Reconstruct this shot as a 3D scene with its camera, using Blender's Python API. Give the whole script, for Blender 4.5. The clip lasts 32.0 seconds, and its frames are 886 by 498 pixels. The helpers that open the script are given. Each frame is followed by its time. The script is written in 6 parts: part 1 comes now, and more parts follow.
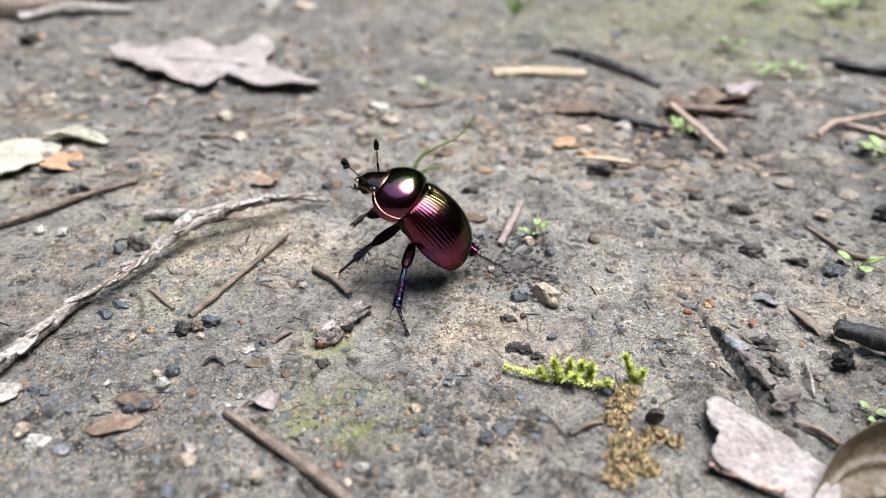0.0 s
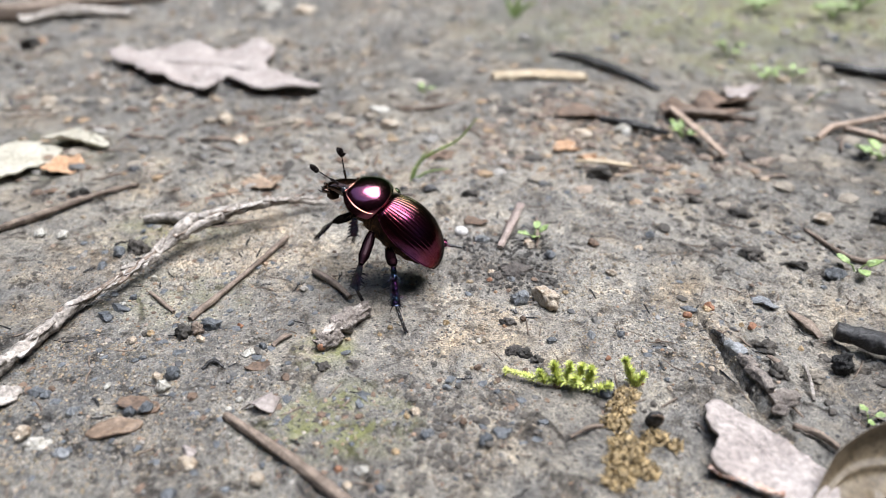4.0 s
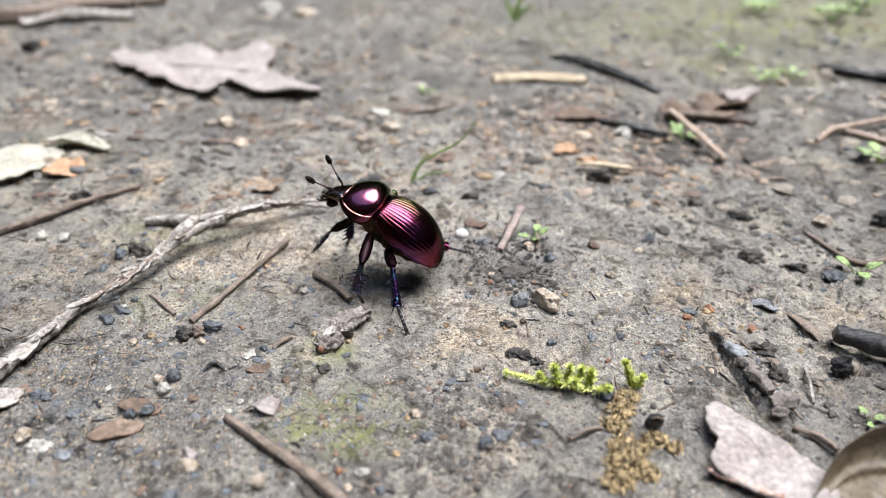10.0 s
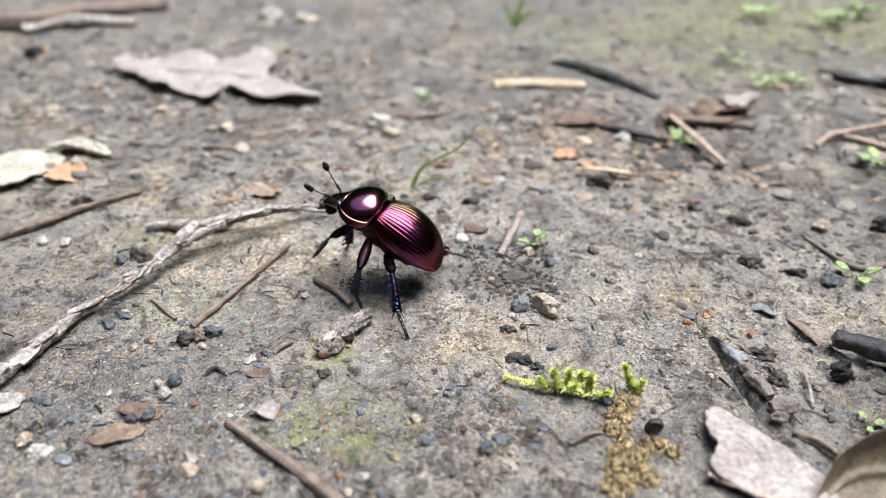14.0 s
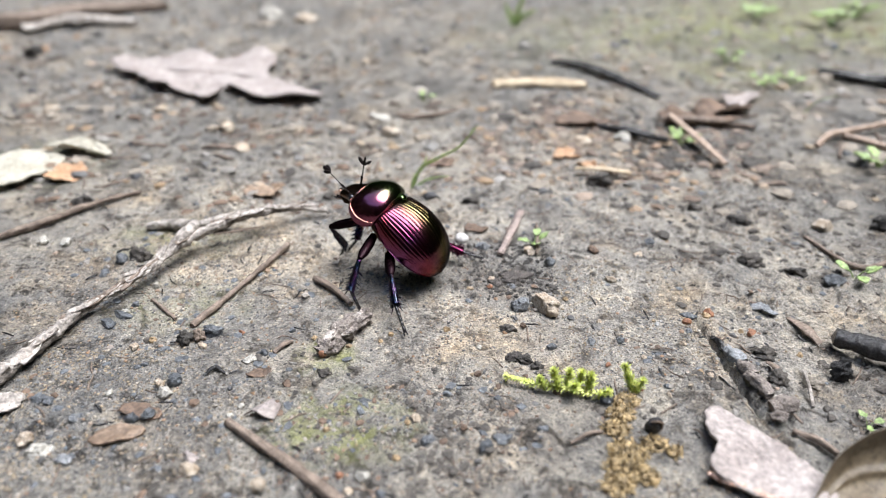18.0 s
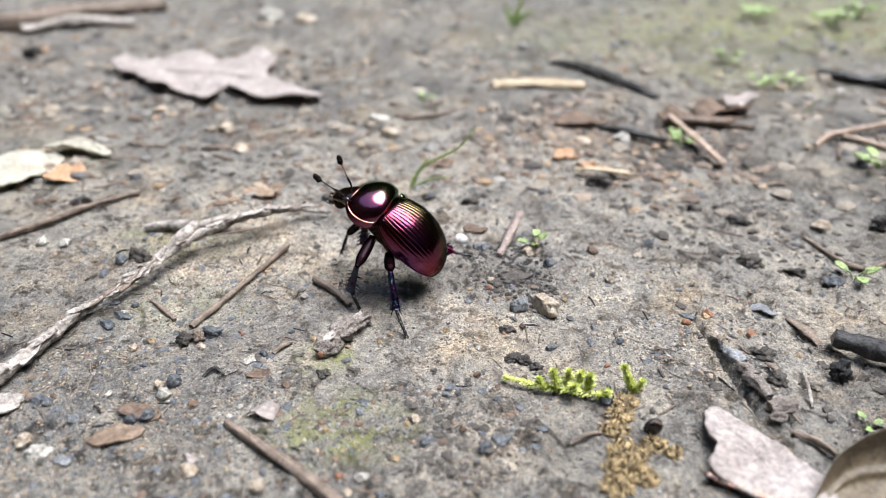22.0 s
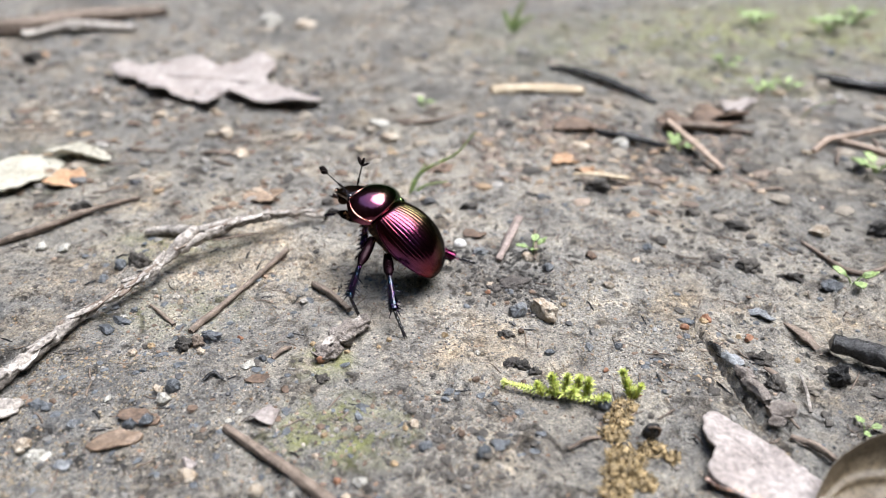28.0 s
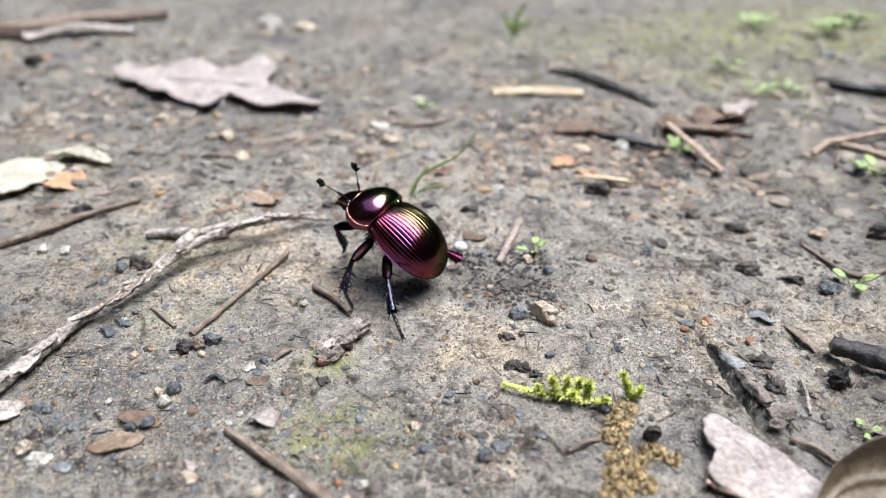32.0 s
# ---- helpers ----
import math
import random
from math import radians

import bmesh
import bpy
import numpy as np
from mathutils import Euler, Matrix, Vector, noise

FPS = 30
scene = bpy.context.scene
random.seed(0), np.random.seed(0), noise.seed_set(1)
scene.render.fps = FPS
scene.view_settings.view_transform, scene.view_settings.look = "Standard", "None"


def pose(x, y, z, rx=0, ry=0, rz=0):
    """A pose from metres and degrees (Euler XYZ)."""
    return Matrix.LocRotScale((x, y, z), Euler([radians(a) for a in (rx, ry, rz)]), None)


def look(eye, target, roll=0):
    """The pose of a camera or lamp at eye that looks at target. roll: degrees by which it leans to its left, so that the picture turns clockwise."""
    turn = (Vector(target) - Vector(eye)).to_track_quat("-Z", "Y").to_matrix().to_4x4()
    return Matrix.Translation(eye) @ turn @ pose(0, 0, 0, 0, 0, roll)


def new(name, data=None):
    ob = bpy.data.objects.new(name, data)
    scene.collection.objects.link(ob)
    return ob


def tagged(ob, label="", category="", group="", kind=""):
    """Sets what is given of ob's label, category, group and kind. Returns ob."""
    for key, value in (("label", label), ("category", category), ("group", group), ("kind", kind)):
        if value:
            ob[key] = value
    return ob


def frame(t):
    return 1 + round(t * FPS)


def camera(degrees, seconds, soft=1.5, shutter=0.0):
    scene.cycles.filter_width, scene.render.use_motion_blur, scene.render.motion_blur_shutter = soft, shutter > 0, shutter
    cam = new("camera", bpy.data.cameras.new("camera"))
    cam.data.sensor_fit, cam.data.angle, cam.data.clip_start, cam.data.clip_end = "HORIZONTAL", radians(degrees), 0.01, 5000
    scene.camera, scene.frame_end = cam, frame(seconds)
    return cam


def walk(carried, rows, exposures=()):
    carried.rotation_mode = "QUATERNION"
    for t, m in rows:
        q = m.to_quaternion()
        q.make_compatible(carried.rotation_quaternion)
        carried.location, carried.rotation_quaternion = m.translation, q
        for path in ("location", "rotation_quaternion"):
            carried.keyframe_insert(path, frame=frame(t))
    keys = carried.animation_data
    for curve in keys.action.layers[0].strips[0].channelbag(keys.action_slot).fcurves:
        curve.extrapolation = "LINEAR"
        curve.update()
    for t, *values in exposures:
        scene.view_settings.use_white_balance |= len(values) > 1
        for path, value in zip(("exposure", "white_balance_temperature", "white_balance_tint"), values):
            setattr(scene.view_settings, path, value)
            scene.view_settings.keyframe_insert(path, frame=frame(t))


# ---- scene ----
MM = 0.001
cam = camera(65, 32.0, soft=0.55)
cam.data.dof.use_dof = True
cam.data.dof.focus_distance = 0.0855
cam.data.dof.aperture_fstop = 18.0

walk(cam, [
    (0, pose(-0.00004, -0.07770, 0.05394, 57.511, -0.001, 0.002)),
    (0.5, pose(-0.00006, -0.07772, 0.05399, 57.495, -0.013, -0.001)),
    (1, pose(-0.00009, -0.07777, 0.05406, 57.587, -0.026, -0.025)),
    (1.5, pose(-0.00009, -0.07781, 0.05409, 57.697, -0.029, -0.012)),
    (2, pose(-0.00006, -0.07780, 0.05408, 57.719, -0.037, -0.000)),
    (2.5, pose(-0.00004, -0.07778, 0.05407, 57.679, -0.016, -0.007)),
    (3, pose(-0.00004, -0.07778, 0.05407, 57.666, -0.017, -0.003)),
    (3.5, pose(-0.00004, -0.07778, 0.05406, 57.737, -0.022, 0.004)),
    (5.5, pose(-0.00008, -0.07782, 0.05416, 57.730, -0.037, -0.002)),
    (6, pose(-0.00006, -0.07783, 0.05417, 57.784, -0.020, -0.015)),
    (6.5, pose(-0.00004, -0.07784, 0.05417, 57.814, -0.021, 0.004)),
    (7, pose(-0.00005, -0.07782, 0.05417, 57.776, -0.008, -0.017)),
    (7.5, pose(-0.00006, -0.07783, 0.05416, 57.723, -0.022, -0.011)),
    (8, pose(-0.00004, -0.07790, 0.05416, 57.867, -0.011, 0.021)),
    (8.5, pose(-0.00001, -0.07796, 0.05418, 57.928, 0.014, 0.008)),
    (9, pose(-0.00000, -0.07798, 0.05420, 57.993, 0.001, 0.002)),
    (9.5, pose(-0.00001, -0.07794, 0.05422, 57.915, 0.004, 0.034)),
    (10, pose(-0.00002, -0.07795, 0.05425, 57.901, 0.004, 0.031)),
    (10.5, pose(-0.00001, -0.07803, 0.05427, 58.082, 0.019, 0.026)),
    (11, pose(-0.00001, -0.07812, 0.05428, 58.186, 0.012, 0.037)),
    (11.5, pose(-0.00001, -0.07814, 0.05432, 58.221, 0.009, 0.057)),
    (12, pose(0.00000, -0.07814, 0.05437, 58.141, 0.038, 0.072)),
    (12.5, pose(-0.00000, -0.07817, 0.05437, 58.245, 0.025, 0.058)),
    (13, pose(-0.00001, -0.07820, 0.05436, 58.305, 0.030, 0.050)),
    (13.5, pose(-0.00001, -0.07821, 0.05436, 58.346, 0.026, 0.049)),
    (14, pose(-0.00001, -0.07819, 0.05438, 58.328, 0.024, 0.049)),
    (14.5, pose(-0.00002, -0.07816, 0.05439, 58.201, 0.004, 0.059)),
    (16.5, pose(0.00000, -0.07819, 0.05436, 58.301, 0.032, 0.050)),
    (17, pose(0.00001, -0.07817, 0.05439, 58.211, 0.048, 0.050)),
    (17.5, pose(0.00001, -0.07818, 0.05439, 58.319, 0.056, 0.041)),
    (18, pose(0.00001, -0.07821, 0.05437, 58.295, 0.051, 0.043)),
    (18.5, pose(0.00001, -0.07821, 0.05439, 58.357, 0.026, 0.058)),
    (19, pose(0.00000, -0.07819, 0.05441, 58.267, 0.049, 0.036)),
    (19.5, pose(0.00002, -0.07821, 0.05440, 58.354, 0.038, 0.041)),
    (20, pose(0.00006, -0.07824, 0.05441, 58.406, 0.034, 0.058)),
    (20.5, pose(0.00010, -0.07821, 0.05440, 58.378, 0.064, 0.053)),
    (21, pose(0.00010, -0.07820, 0.05438, 58.420, 0.040, 0.045)),
    (21.5, pose(0.00009, -0.07818, 0.05439, 58.338, 0.058, 0.027)),
    (22, pose(0.00006, -0.07818, 0.05441, 58.331, 0.051, 0.008)),
    (22.5, pose(0.00003, -0.07821, 0.05442, 58.492, -0.000, -0.010)),
    (23, pose(0.00003, -0.07824, 0.05446, 58.463, 0.028, -0.012)),
    (23.5, pose(0.00004, -0.07825, 0.05449, 58.465, 0.042, -0.016)),
    (24, pose(0.00006, -0.07830, 0.05448, 58.542, -0.003, -0.008)),
    (24.5, pose(0.00009, -0.07834, 0.05449, 58.674, 0.067, 0.001)),
    (25, pose(0.00009, -0.07836, 0.05453, 58.655, -0.005, -0.015)),
    (25.5, pose(0.00009, -0.07837, 0.05454, 58.728, 0.041, -0.027)),
    (27.5, pose(0.00015, -0.07835, 0.05451, 58.737, 0.060, -0.034)),
    (28, pose(0.00015, -0.07833, 0.05454, 58.713, 0.034, -0.018)),
    (28.5, pose(0.00013, -0.07831, 0.05454, 58.674, 0.056, -0.050)),
    (29, pose(0.00010, -0.07829, 0.05453, 58.659, 0.017, -0.057)),
    (29.5, pose(0.00009, -0.07828, 0.05455, 58.638, 0.021, -0.076)),
    (30, pose(0.00012, -0.07829, 0.05458, 58.696, 0.034, -0.063)),
    (30.5, pose(0.00015, -0.07832, 0.05461, 58.735, 0.068, -0.041)),
    (31, pose(0.00014, -0.07837, 0.05464, 58.818, 0.063, -0.021)),
    (31.5, pose(0.00010, -0.07843, 0.05463, 58.831, 0.075, 0.016)),
    (32, pose(0.00005, -0.07847, 0.05465, 58.918, 0.023, -0.031)),
], exposures=[(0, 1.46), (6, 1.43), (9, 1.46), (16, 1.47), (19, 1.51), (32, 1.51)])

# ---- daylight under a gap in the trees ----
SUN_UP = radians(68)
world = bpy.data.worlds.new("sky")
scene.world = world
world.use_nodes = True
sky = world.node_tree.nodes.new("ShaderNodeTexSky")
sky.sky_type, sky.sun_disc = "NISHITA", False
sky.sun_elevation, sky.sun_rotation = SUN_UP, radians(71)
sky.air_density, sky.dust_density, sky.ozone_density = 1.0, 1.6, 1.2
world.node_tree.nodes["Background"].inputs["Strength"].default_value = 0.15
world.node_tree.links.new(sky.outputs["Color"], world.node_tree.nodes["Background"].inputs["Color"])
sun_data = bpy.data.lights.new("sun", "SUN")
sun_data.energy, sun_data.angle, sun_data.color = 3.8, radians(54), (0.972, 0.988, 1.02)
sun = new("sun", sun_data)
sun.matrix_world = look((1.0, 0.35, 2.6), (0, 0, 0))


# ---- terrain ----
def vnoise(x, y, seed=0):
    """Smooth value noise, 0 to 1, of arrays x and y."""
    x, y = np.asarray(x, float), np.asarray(y, float)
    ix, iy = np.floor(x).astype(np.int64), np.floor(y).astype(np.int64)
    fx, fy = x - ix, y - iy
    fx, fy = fx * fx * (3 - 2 * fx), fy * fy * (3 - 2 * fy)

    def h(i, j):
        n = (i * 374761393 + j * 668265263 + seed * 97471147) & 0x7FFFFFFF
        n = ((n ^ (n >> 13)) * 1274126177) & 0x7FFFFFFF
        return ((n ^ (n >> 16)) & 0xFFFF) / 65535.0

    a = h(ix, iy) * (1 - fx) + h(ix + 1, iy) * fx
    b = h(ix, iy + 1) * (1 - fx) + h(ix + 1, iy + 1) * fx
    return a * (1 - fy) + b * fy


def fbm(x, y, octaves=3, seed=0):
    total, gain, norm = 0.0, 1.0, 0.0
    for k in range(octaves):
        total = total + gain * (vnoise(np.asarray(x) * 2 ** k, np.asarray(y) * 2 ** k, seed + k * 7) - 0.5)
        norm += gain
        gain *= 0.5
    return total / norm * 2


def soft(a, b, v):
    t = np.clip((np.asarray(v, float) - a) / (b - a), 0, 1)
    return t * t * (3 - 2 * t)


def ground_z(x, y):
    """Height of the clay in mm at x, y in mm, without its finest grain."""
    z = 0.9 * fbm(x / 42.0, y / 42.0, 2, 3) + 0.55 * fbm(x / 11.0 + 9, y / 11.0, 2, 11)
    z = z - 1.6 * soft(24, 44, x + 0.15 * y) * soft(60, 20, y)
    return z


def fine_z(x, y):
    """Finest crumbly relief of the clay, in mm."""
    rough = 0.7 + 0.6 * fbm(x / 17.0, y / 17.0, 2, 31) + 0.9 * soft(33, 39, x) * soft(-31, -24, y) * soft(10, 0, y)
    crumbs = np.maximum(0, fbm(x / 1.1, y / 1.1, 2, 41) - 0.15)
    pits = np.maximum(0, fbm(x / 2.4, y / 2.4, 2, 61) - 0.3)
    bed = 32.7 - 0.09 * (y + 11) + 0.3 * fbm(y / 3.0, y * 0 + 3.3, 2, 71)
    crack = np.exp(-np.abs((x - bed - 0.25) / 0.36) ** 4) * soft(-25, -22, y) * soft(-5, -11, y)
    heap = np.exp(-((x - bed - 1.6) / 1.1) ** 2) * soft(-26, -21, y) * soft(-2, -8, y)
    return 0.5 * heap * (1 + fbm(x / 1.3, y / 1.3, 2, 73)) - 3.4 * crack + 0.46 * fbm(x / 3.2, y / 3.2, 4, 21) * rough + 0.95 * crumbs * rough + 0.1 * fbm(x / 0.8, y / 0.8, 2, 81) - 0.6 * pits


def surface(x, y):
    return float(ground_z(x, y) + fine_z(x, y))


# ---- materials ----
def nodes_of(name):
    m = bpy.data.materials.new(name)
    m.use_nodes = True
    tree = m.node_tree
    return m, tree, tree.nodes["Principled BSDF"]


def noise_node(tree, size_mm, detail=4.0, rough=0.55, distortion=0.0, vector=None, stretch=None):
    n = tree.nodes.new("ShaderNodeTexNoise")
    n.inputs["Scale"].default_value = 1000.0 / size_mm
    n.inputs["Detail"].default_value, n.inputs["Roughness"].default_value = detail, rough
    n.inputs["Distortion"].default_value = distortion
    if vector is None:
        vector = tree.nodes.new("ShaderNodeTexCoord").outputs["Object"]
    if stretch:
        mp = tree.nodes.new("ShaderNodeMapping")
        mp.inputs["Scale"].default_value = stretch
        tree.links.new(vector, mp.inputs["Vector"])
        vector = mp.outputs["Vector"]
    tree.links.new(vector, n.inputs["Vector"])
    return n


def ramp_node(tree, value, stops):
    r = tree.nodes.new("ShaderNodeValToRGB")
    while len(r.color_ramp.elements) < len(stops):
        r.color_ramp.elements.new(0.5)
    for e, (p, c) in zip(r.color_ramp.elements, stops):
        e.position, e.color = p, (*c, 1) if len(c) == 3 else c
    tree.links.new(value, r.inputs["Fac"])
    return r


def mix_node(tree, fac, a, b, blend="MIX"):
    n = tree.nodes.new("ShaderNodeMix")
    n.data_type, n.blend_type = "RGBA", blend
    ins = [s for s in n.inputs if s.enabled]
    for sock, v in zip(ins, (fac, a, b)):
        if isinstance(v, (int, float)):
            sock.default_value = v
        elif isinstance(v, tuple):
            sock.default_value = (*v, 1)
        else:
            tree.links.new(v, sock)
    return [o for o in n.outputs if o.enabled][0]


def bump_node(tree, bsdf, height, distance_mm, strength=1.0):
    b = tree.nodes.new("ShaderNodeBump")
    b.inputs["Strength"].default_value, b.inputs["Distance"].default_value = strength, distance_mm * MM
    tree.links.new(height, b.inputs["Height"])
    tree.links.new(b.outputs["Normal"], bsdf.inputs["Normal"])


def surface_material(name, dark, light, size=3.0, fine=0.5, rough=0.8, relief=0.08, stretch=None, vary=0.0, islands=False,
                     sheen_spec=0.4, through_light=0.0, strong=False, thin=0.0):
    """A two-scale mottled surface: broad blotches from dark to light, fine grain and bump."""
    m, tree, bsdf = nodes_of(name)
    broad = noise_node(tree, size, 6 if strong else 4, 0.7 if strong else 0.6, 0.4, stretch=stretch)
    grain = noise_node(tree, fine, 5, 0.65, stretch=stretch)
    mid = tuple(0.5 * (a + b) for a, b in zip(dark, light))
    base = ramp_node(tree, broad.outputs["Fac"], [(0.3, dark), (0.52, mid), (0.72, light)]).outputs["Color"]
    speck = ramp_node(tree, grain.outputs["Fac"], [(0.3, (0.42, 0.42, 0.42)), (0.5, (0.95, 0.95, 0.95)), (0.7, (1.45, 1.43, 1.4))]).outputs["Color"]
    col = mix_node(tree, 0.85, base, speck, "MULTIPLY")
    if vary:
        if islands:
            rnd = tree.nodes.new("ShaderNodeNewGeometry").outputs["Random Per Island"]
        else:
            rnd = tree.nodes.new("ShaderNodeObjectInfo").outputs["Random"]
        tint = ramp_node(tree, rnd, [(0.0, (1 - vary, 1 - vary, 1 - vary)), (1.0, (1 + vary, 1 + vary * 0.9, 1 + vary * 0.8))]).outputs["Color"]
        col = mix_node(tree, 1.0, col, tint, "MULTIPLY")
    tree.links.new(col, bsdf.inputs["Base Color"])
    bsdf.inputs["Roughness"].default_value = rough
    bsdf.inputs["Specular IOR Level"].default_value = sheen_spec
    if through_light:
        bsdf.inputs["Transmission Weight"].default_value = 0.0
        bsdf.inputs["Subsurface Weight"].default_value = through_light
        bsdf.inputs["Subsurface Radius"].default_value = (0.0004, 0.0005, 0.0002)
    bump_node(tree, bsdf, grain.outputs["Fac"], relief)
    if thin:
        glow = tree.nodes.new("ShaderNodeBsdfTranslucent")
        tree.links.new(col, glow.inputs["Color"])
        both = tree.nodes.new("ShaderNodeMixShader")
        both.inputs["Fac"].default_value = thin
        tree.links.new(bsdf.outputs[0], both.inputs[1])
        tree.links.new(glow.outputs[0], both.inputs[2])
        tree.links.new(both.outputs[0], tree.nodes["Material Output"].inputs["Surface"])
    return m


def clay_material():
    m, tree, bsdf = nodes_of("damp_clay")
    obj = tree.nodes.new("ShaderNodeTexCoord").outputs["Object"]
    def patch(x, y, rx, ry, strength):
        d = tree.nodes.new("ShaderNodeMapping")
        d.inputs["Location"].default_value = (-x / rx, -y / ry, 0)
        d.inputs["Scale"].default_value = (1000.0 / rx, 1000.0 / ry, 0)
        tree.links.new(obj, d.inputs["Vector"])
        g = tree.nodes.new("ShaderNodeTexGradient")
        g.gradient_type = "SPHERICAL"
        tree.links.new(d.outputs["Vector"], g.inputs["Vector"])
        mul = tree.nodes.new("ShaderNodeMath")
        mul.operation = "MULTIPLY"
        mul.inputs[1].default_value, mul.use_clamp = strength, True
        tree.links.new(g.outputs["Fac"], mul.inputs[0])
        return mul.outputs[0]

    broad = noise_node(tree, 34, 4, 0.6, 0.6)
    mid = noise_node(tree, 6, 7, 0.68, 0.3)
    grain = noise_node(tree, 0.8, 6, 0.75)
    fine = noise_node(tree, 0.24, 3, 0.6)
    base = ramp_node(tree, broad.outputs["Fac"], [(0.32, (0.165, 0.166, 0.168)), (0.5, (0.232, 0.225, 0.216)), (0.7, (0.268, 0.253, 0.232))]).outputs["Color"]
    blot = ramp_node(tree, mid.outputs["Fac"], [(0.3, (0.5, 0.49, 0.49)), (0.41, (0.8, 0.795, 0.79)), (0.52, (1.0, 0.985, 0.955)), (0.66, (1.27, 1.21, 1.1))]).outputs["Color"]
    col = mix_node(tree, 0.95, base, blot, "MULTIPLY")
    cloud = ramp_node(tree, noise_node(tree, 15, 5, 0.65, 0.5).outputs["Fac"], [(0.34, (0.66, 0.655, 0.66)), (0.5, (1, 1, 1)), (0.66, (1.26, 1.24, 1.2))]).outputs["Color"]
    col = mix_node(tree, 1.0, col, cloud, "MULTIPLY")
    speck = ramp_node(tree, grain.outputs["Fac"], [(0.34, (0.2, 0.19, 0.185)), (0.44, (0.82, 0.82, 0.82)), (0.55, (1.08, 1.07, 1.05)), (0.66, (1.7, 1.62, 1.5))]).outputs["Color"]
    col = mix_node(tree, 0.9, col, speck, "MULTIPLY")
    stain = noise_node(tree, 3.6, 8, 0.72, 0.8)
    dark = ramp_node(tree, stain.outputs["Fac"], [(0.36, (0.1, 0.086, 0.078)), (0.43, (0.45, 0.425, 0.4)), (0.475, (1, 1, 1)), (0.62, (1.14, 1.13, 1.1))]).outputs["Color"]
    col = mix_node(tree, 0.9, col, dark, "MULTIPLY")
    tiny = ramp_node(tree, fine.outputs["Fac"], [(0.35, (0.42, 0.41, 0.41)), (0.46, (0.94, 0.94, 0.94)), (0.55, (1.06, 1.06, 1.05)), (0.67, (1.5, 1.45, 1.34))]).outputs["Color"]
    col = mix_node(tree, 0.9, col, tiny, "MULTIPLY")
    # two broad soft ovals that scale the clay colour up around the beetle
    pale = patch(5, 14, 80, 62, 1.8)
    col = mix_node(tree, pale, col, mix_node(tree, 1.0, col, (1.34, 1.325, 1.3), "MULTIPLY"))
    # second, smaller oval: it only scales the same colour up again
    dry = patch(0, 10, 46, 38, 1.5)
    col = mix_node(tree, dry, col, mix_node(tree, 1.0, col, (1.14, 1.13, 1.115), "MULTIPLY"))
    # sand grains bedded in the clay, each of its own mineral
    bits = []
    where = noise_node(tree, 13, 4, 0.6, 0.6)
    sandy = ramp_node(tree, where.outputs["Fac"], [(0.45, (0.12, 0.12, 0.12)), (0.62, (1, 1, 1))]).outputs["Color"]
    for size, reach in ((0.42, 0.4), (1.05, 0.3)):
        cell = tree.nodes.new("ShaderNodeTexVoronoi")
        cell.inputs["Scale"].default_value = 1000.0 / size
        cell.inputs["Randomness"].default_value = 1.0
        tree.links.new(obj, cell.inputs["Vector"])
        pick = tree.nodes.new("ShaderNodeSeparateColor")
        tree.links.new(cell.outputs["Color"], pick.inputs[0])
        mineral = ramp_node(tree, pick.outputs[0], [(0.0, (0.04, 0.04, 0.045)), (0.2, (0.11, 0.11, 0.115)), (0.4, (0.23, 0.21, 0.19)), (0.6, (0.3, 0.25, 0.18)), (0.75, (0.33, 0.26, 0.17)), (0.88, (0.38, 0.35, 0.3)), (1.0, (0.5, 0.46, 0.41))]).outputs["Color"]
        inside = ramp_node(tree, cell.outputs["Distance"], [(reach * 0.75, (1, 1, 1)), (reach, (0, 0, 0))]).outputs["Color"]
        some = ramp_node(tree, pick.outputs[1], [(0.5, (0, 0, 0)), (0.54, (1, 1, 1))]).outputs["Color"]
        there = mix_node(tree, 1.0, mix_node(tree, 1.0, inside, some, "MULTIPLY"), sandy, "MULTIPLY")
        col = mix_node(tree, there, col, mineral)
        bits.append(there)
    # ochre sand and thin green algae in patches of their own
    sand = noise_node(tree, 21, 4, 0.7, 0.8, stretch=(1.0, 1.3, 1.0))
    sand_f = ramp_node(tree, sand.outputs["Fac"], [(0.5, (0, 0, 0)), (0.7, (0.75, 0.75, 0.75))]).outputs["Color"]
    col = mix_node(tree, sand_f, col, mix_node(tree, 1.0, col, (1.22, 1.04, 0.82), "MULTIPLY"))
    sep = tree.nodes.new("ShaderNodeSeparateXYZ")
    tree.links.new(obj, sep.inputs[0])

    total = None
    for x, y, rx, ry, s in ((-11, -26, 10, 7, 1.9), (125, 150, 80, 50, 1.8), (78, 92, 26, 18, 1.0), (60, 130, 70, 45, 0.7), (-40, 12, 14, 8, 0.9), (-76, 40, 16, 14, 0.9), (-14, -15, 5, 4, 1.7), (-34, -4, 12, 8, 0.6)):
        p = patch(x, y, rx, ry, s)
        if total is None:
            total = p
        else:
            add = tree.nodes.new("ShaderNodeMath")
            add.operation = "ADD"
            tree.links.new(total, add.inputs[0])
            tree.links.new(p, add.inputs[1])
            total = add.outputs[0]
    tuft = noise_node(tree, 4.5, 6, 0.75, 0.5)
    tuft_f = ramp_node(tree, tuft.outputs["Fac"], [(0.42, (0, 0, 0)), (0.66, (1, 1, 1))]).outputs["Color"]
    both = tree.nodes.new("ShaderNodeMath")
    both.operation, both.use_clamp = "MULTIPLY", True
    tree.links.new(total, both.inputs[0])
    tree.links.new(tuft_f, both.inputs[1])
    col = mix_node(tree, both.outputs[0], col, (0.3, 0.31, 0.12))
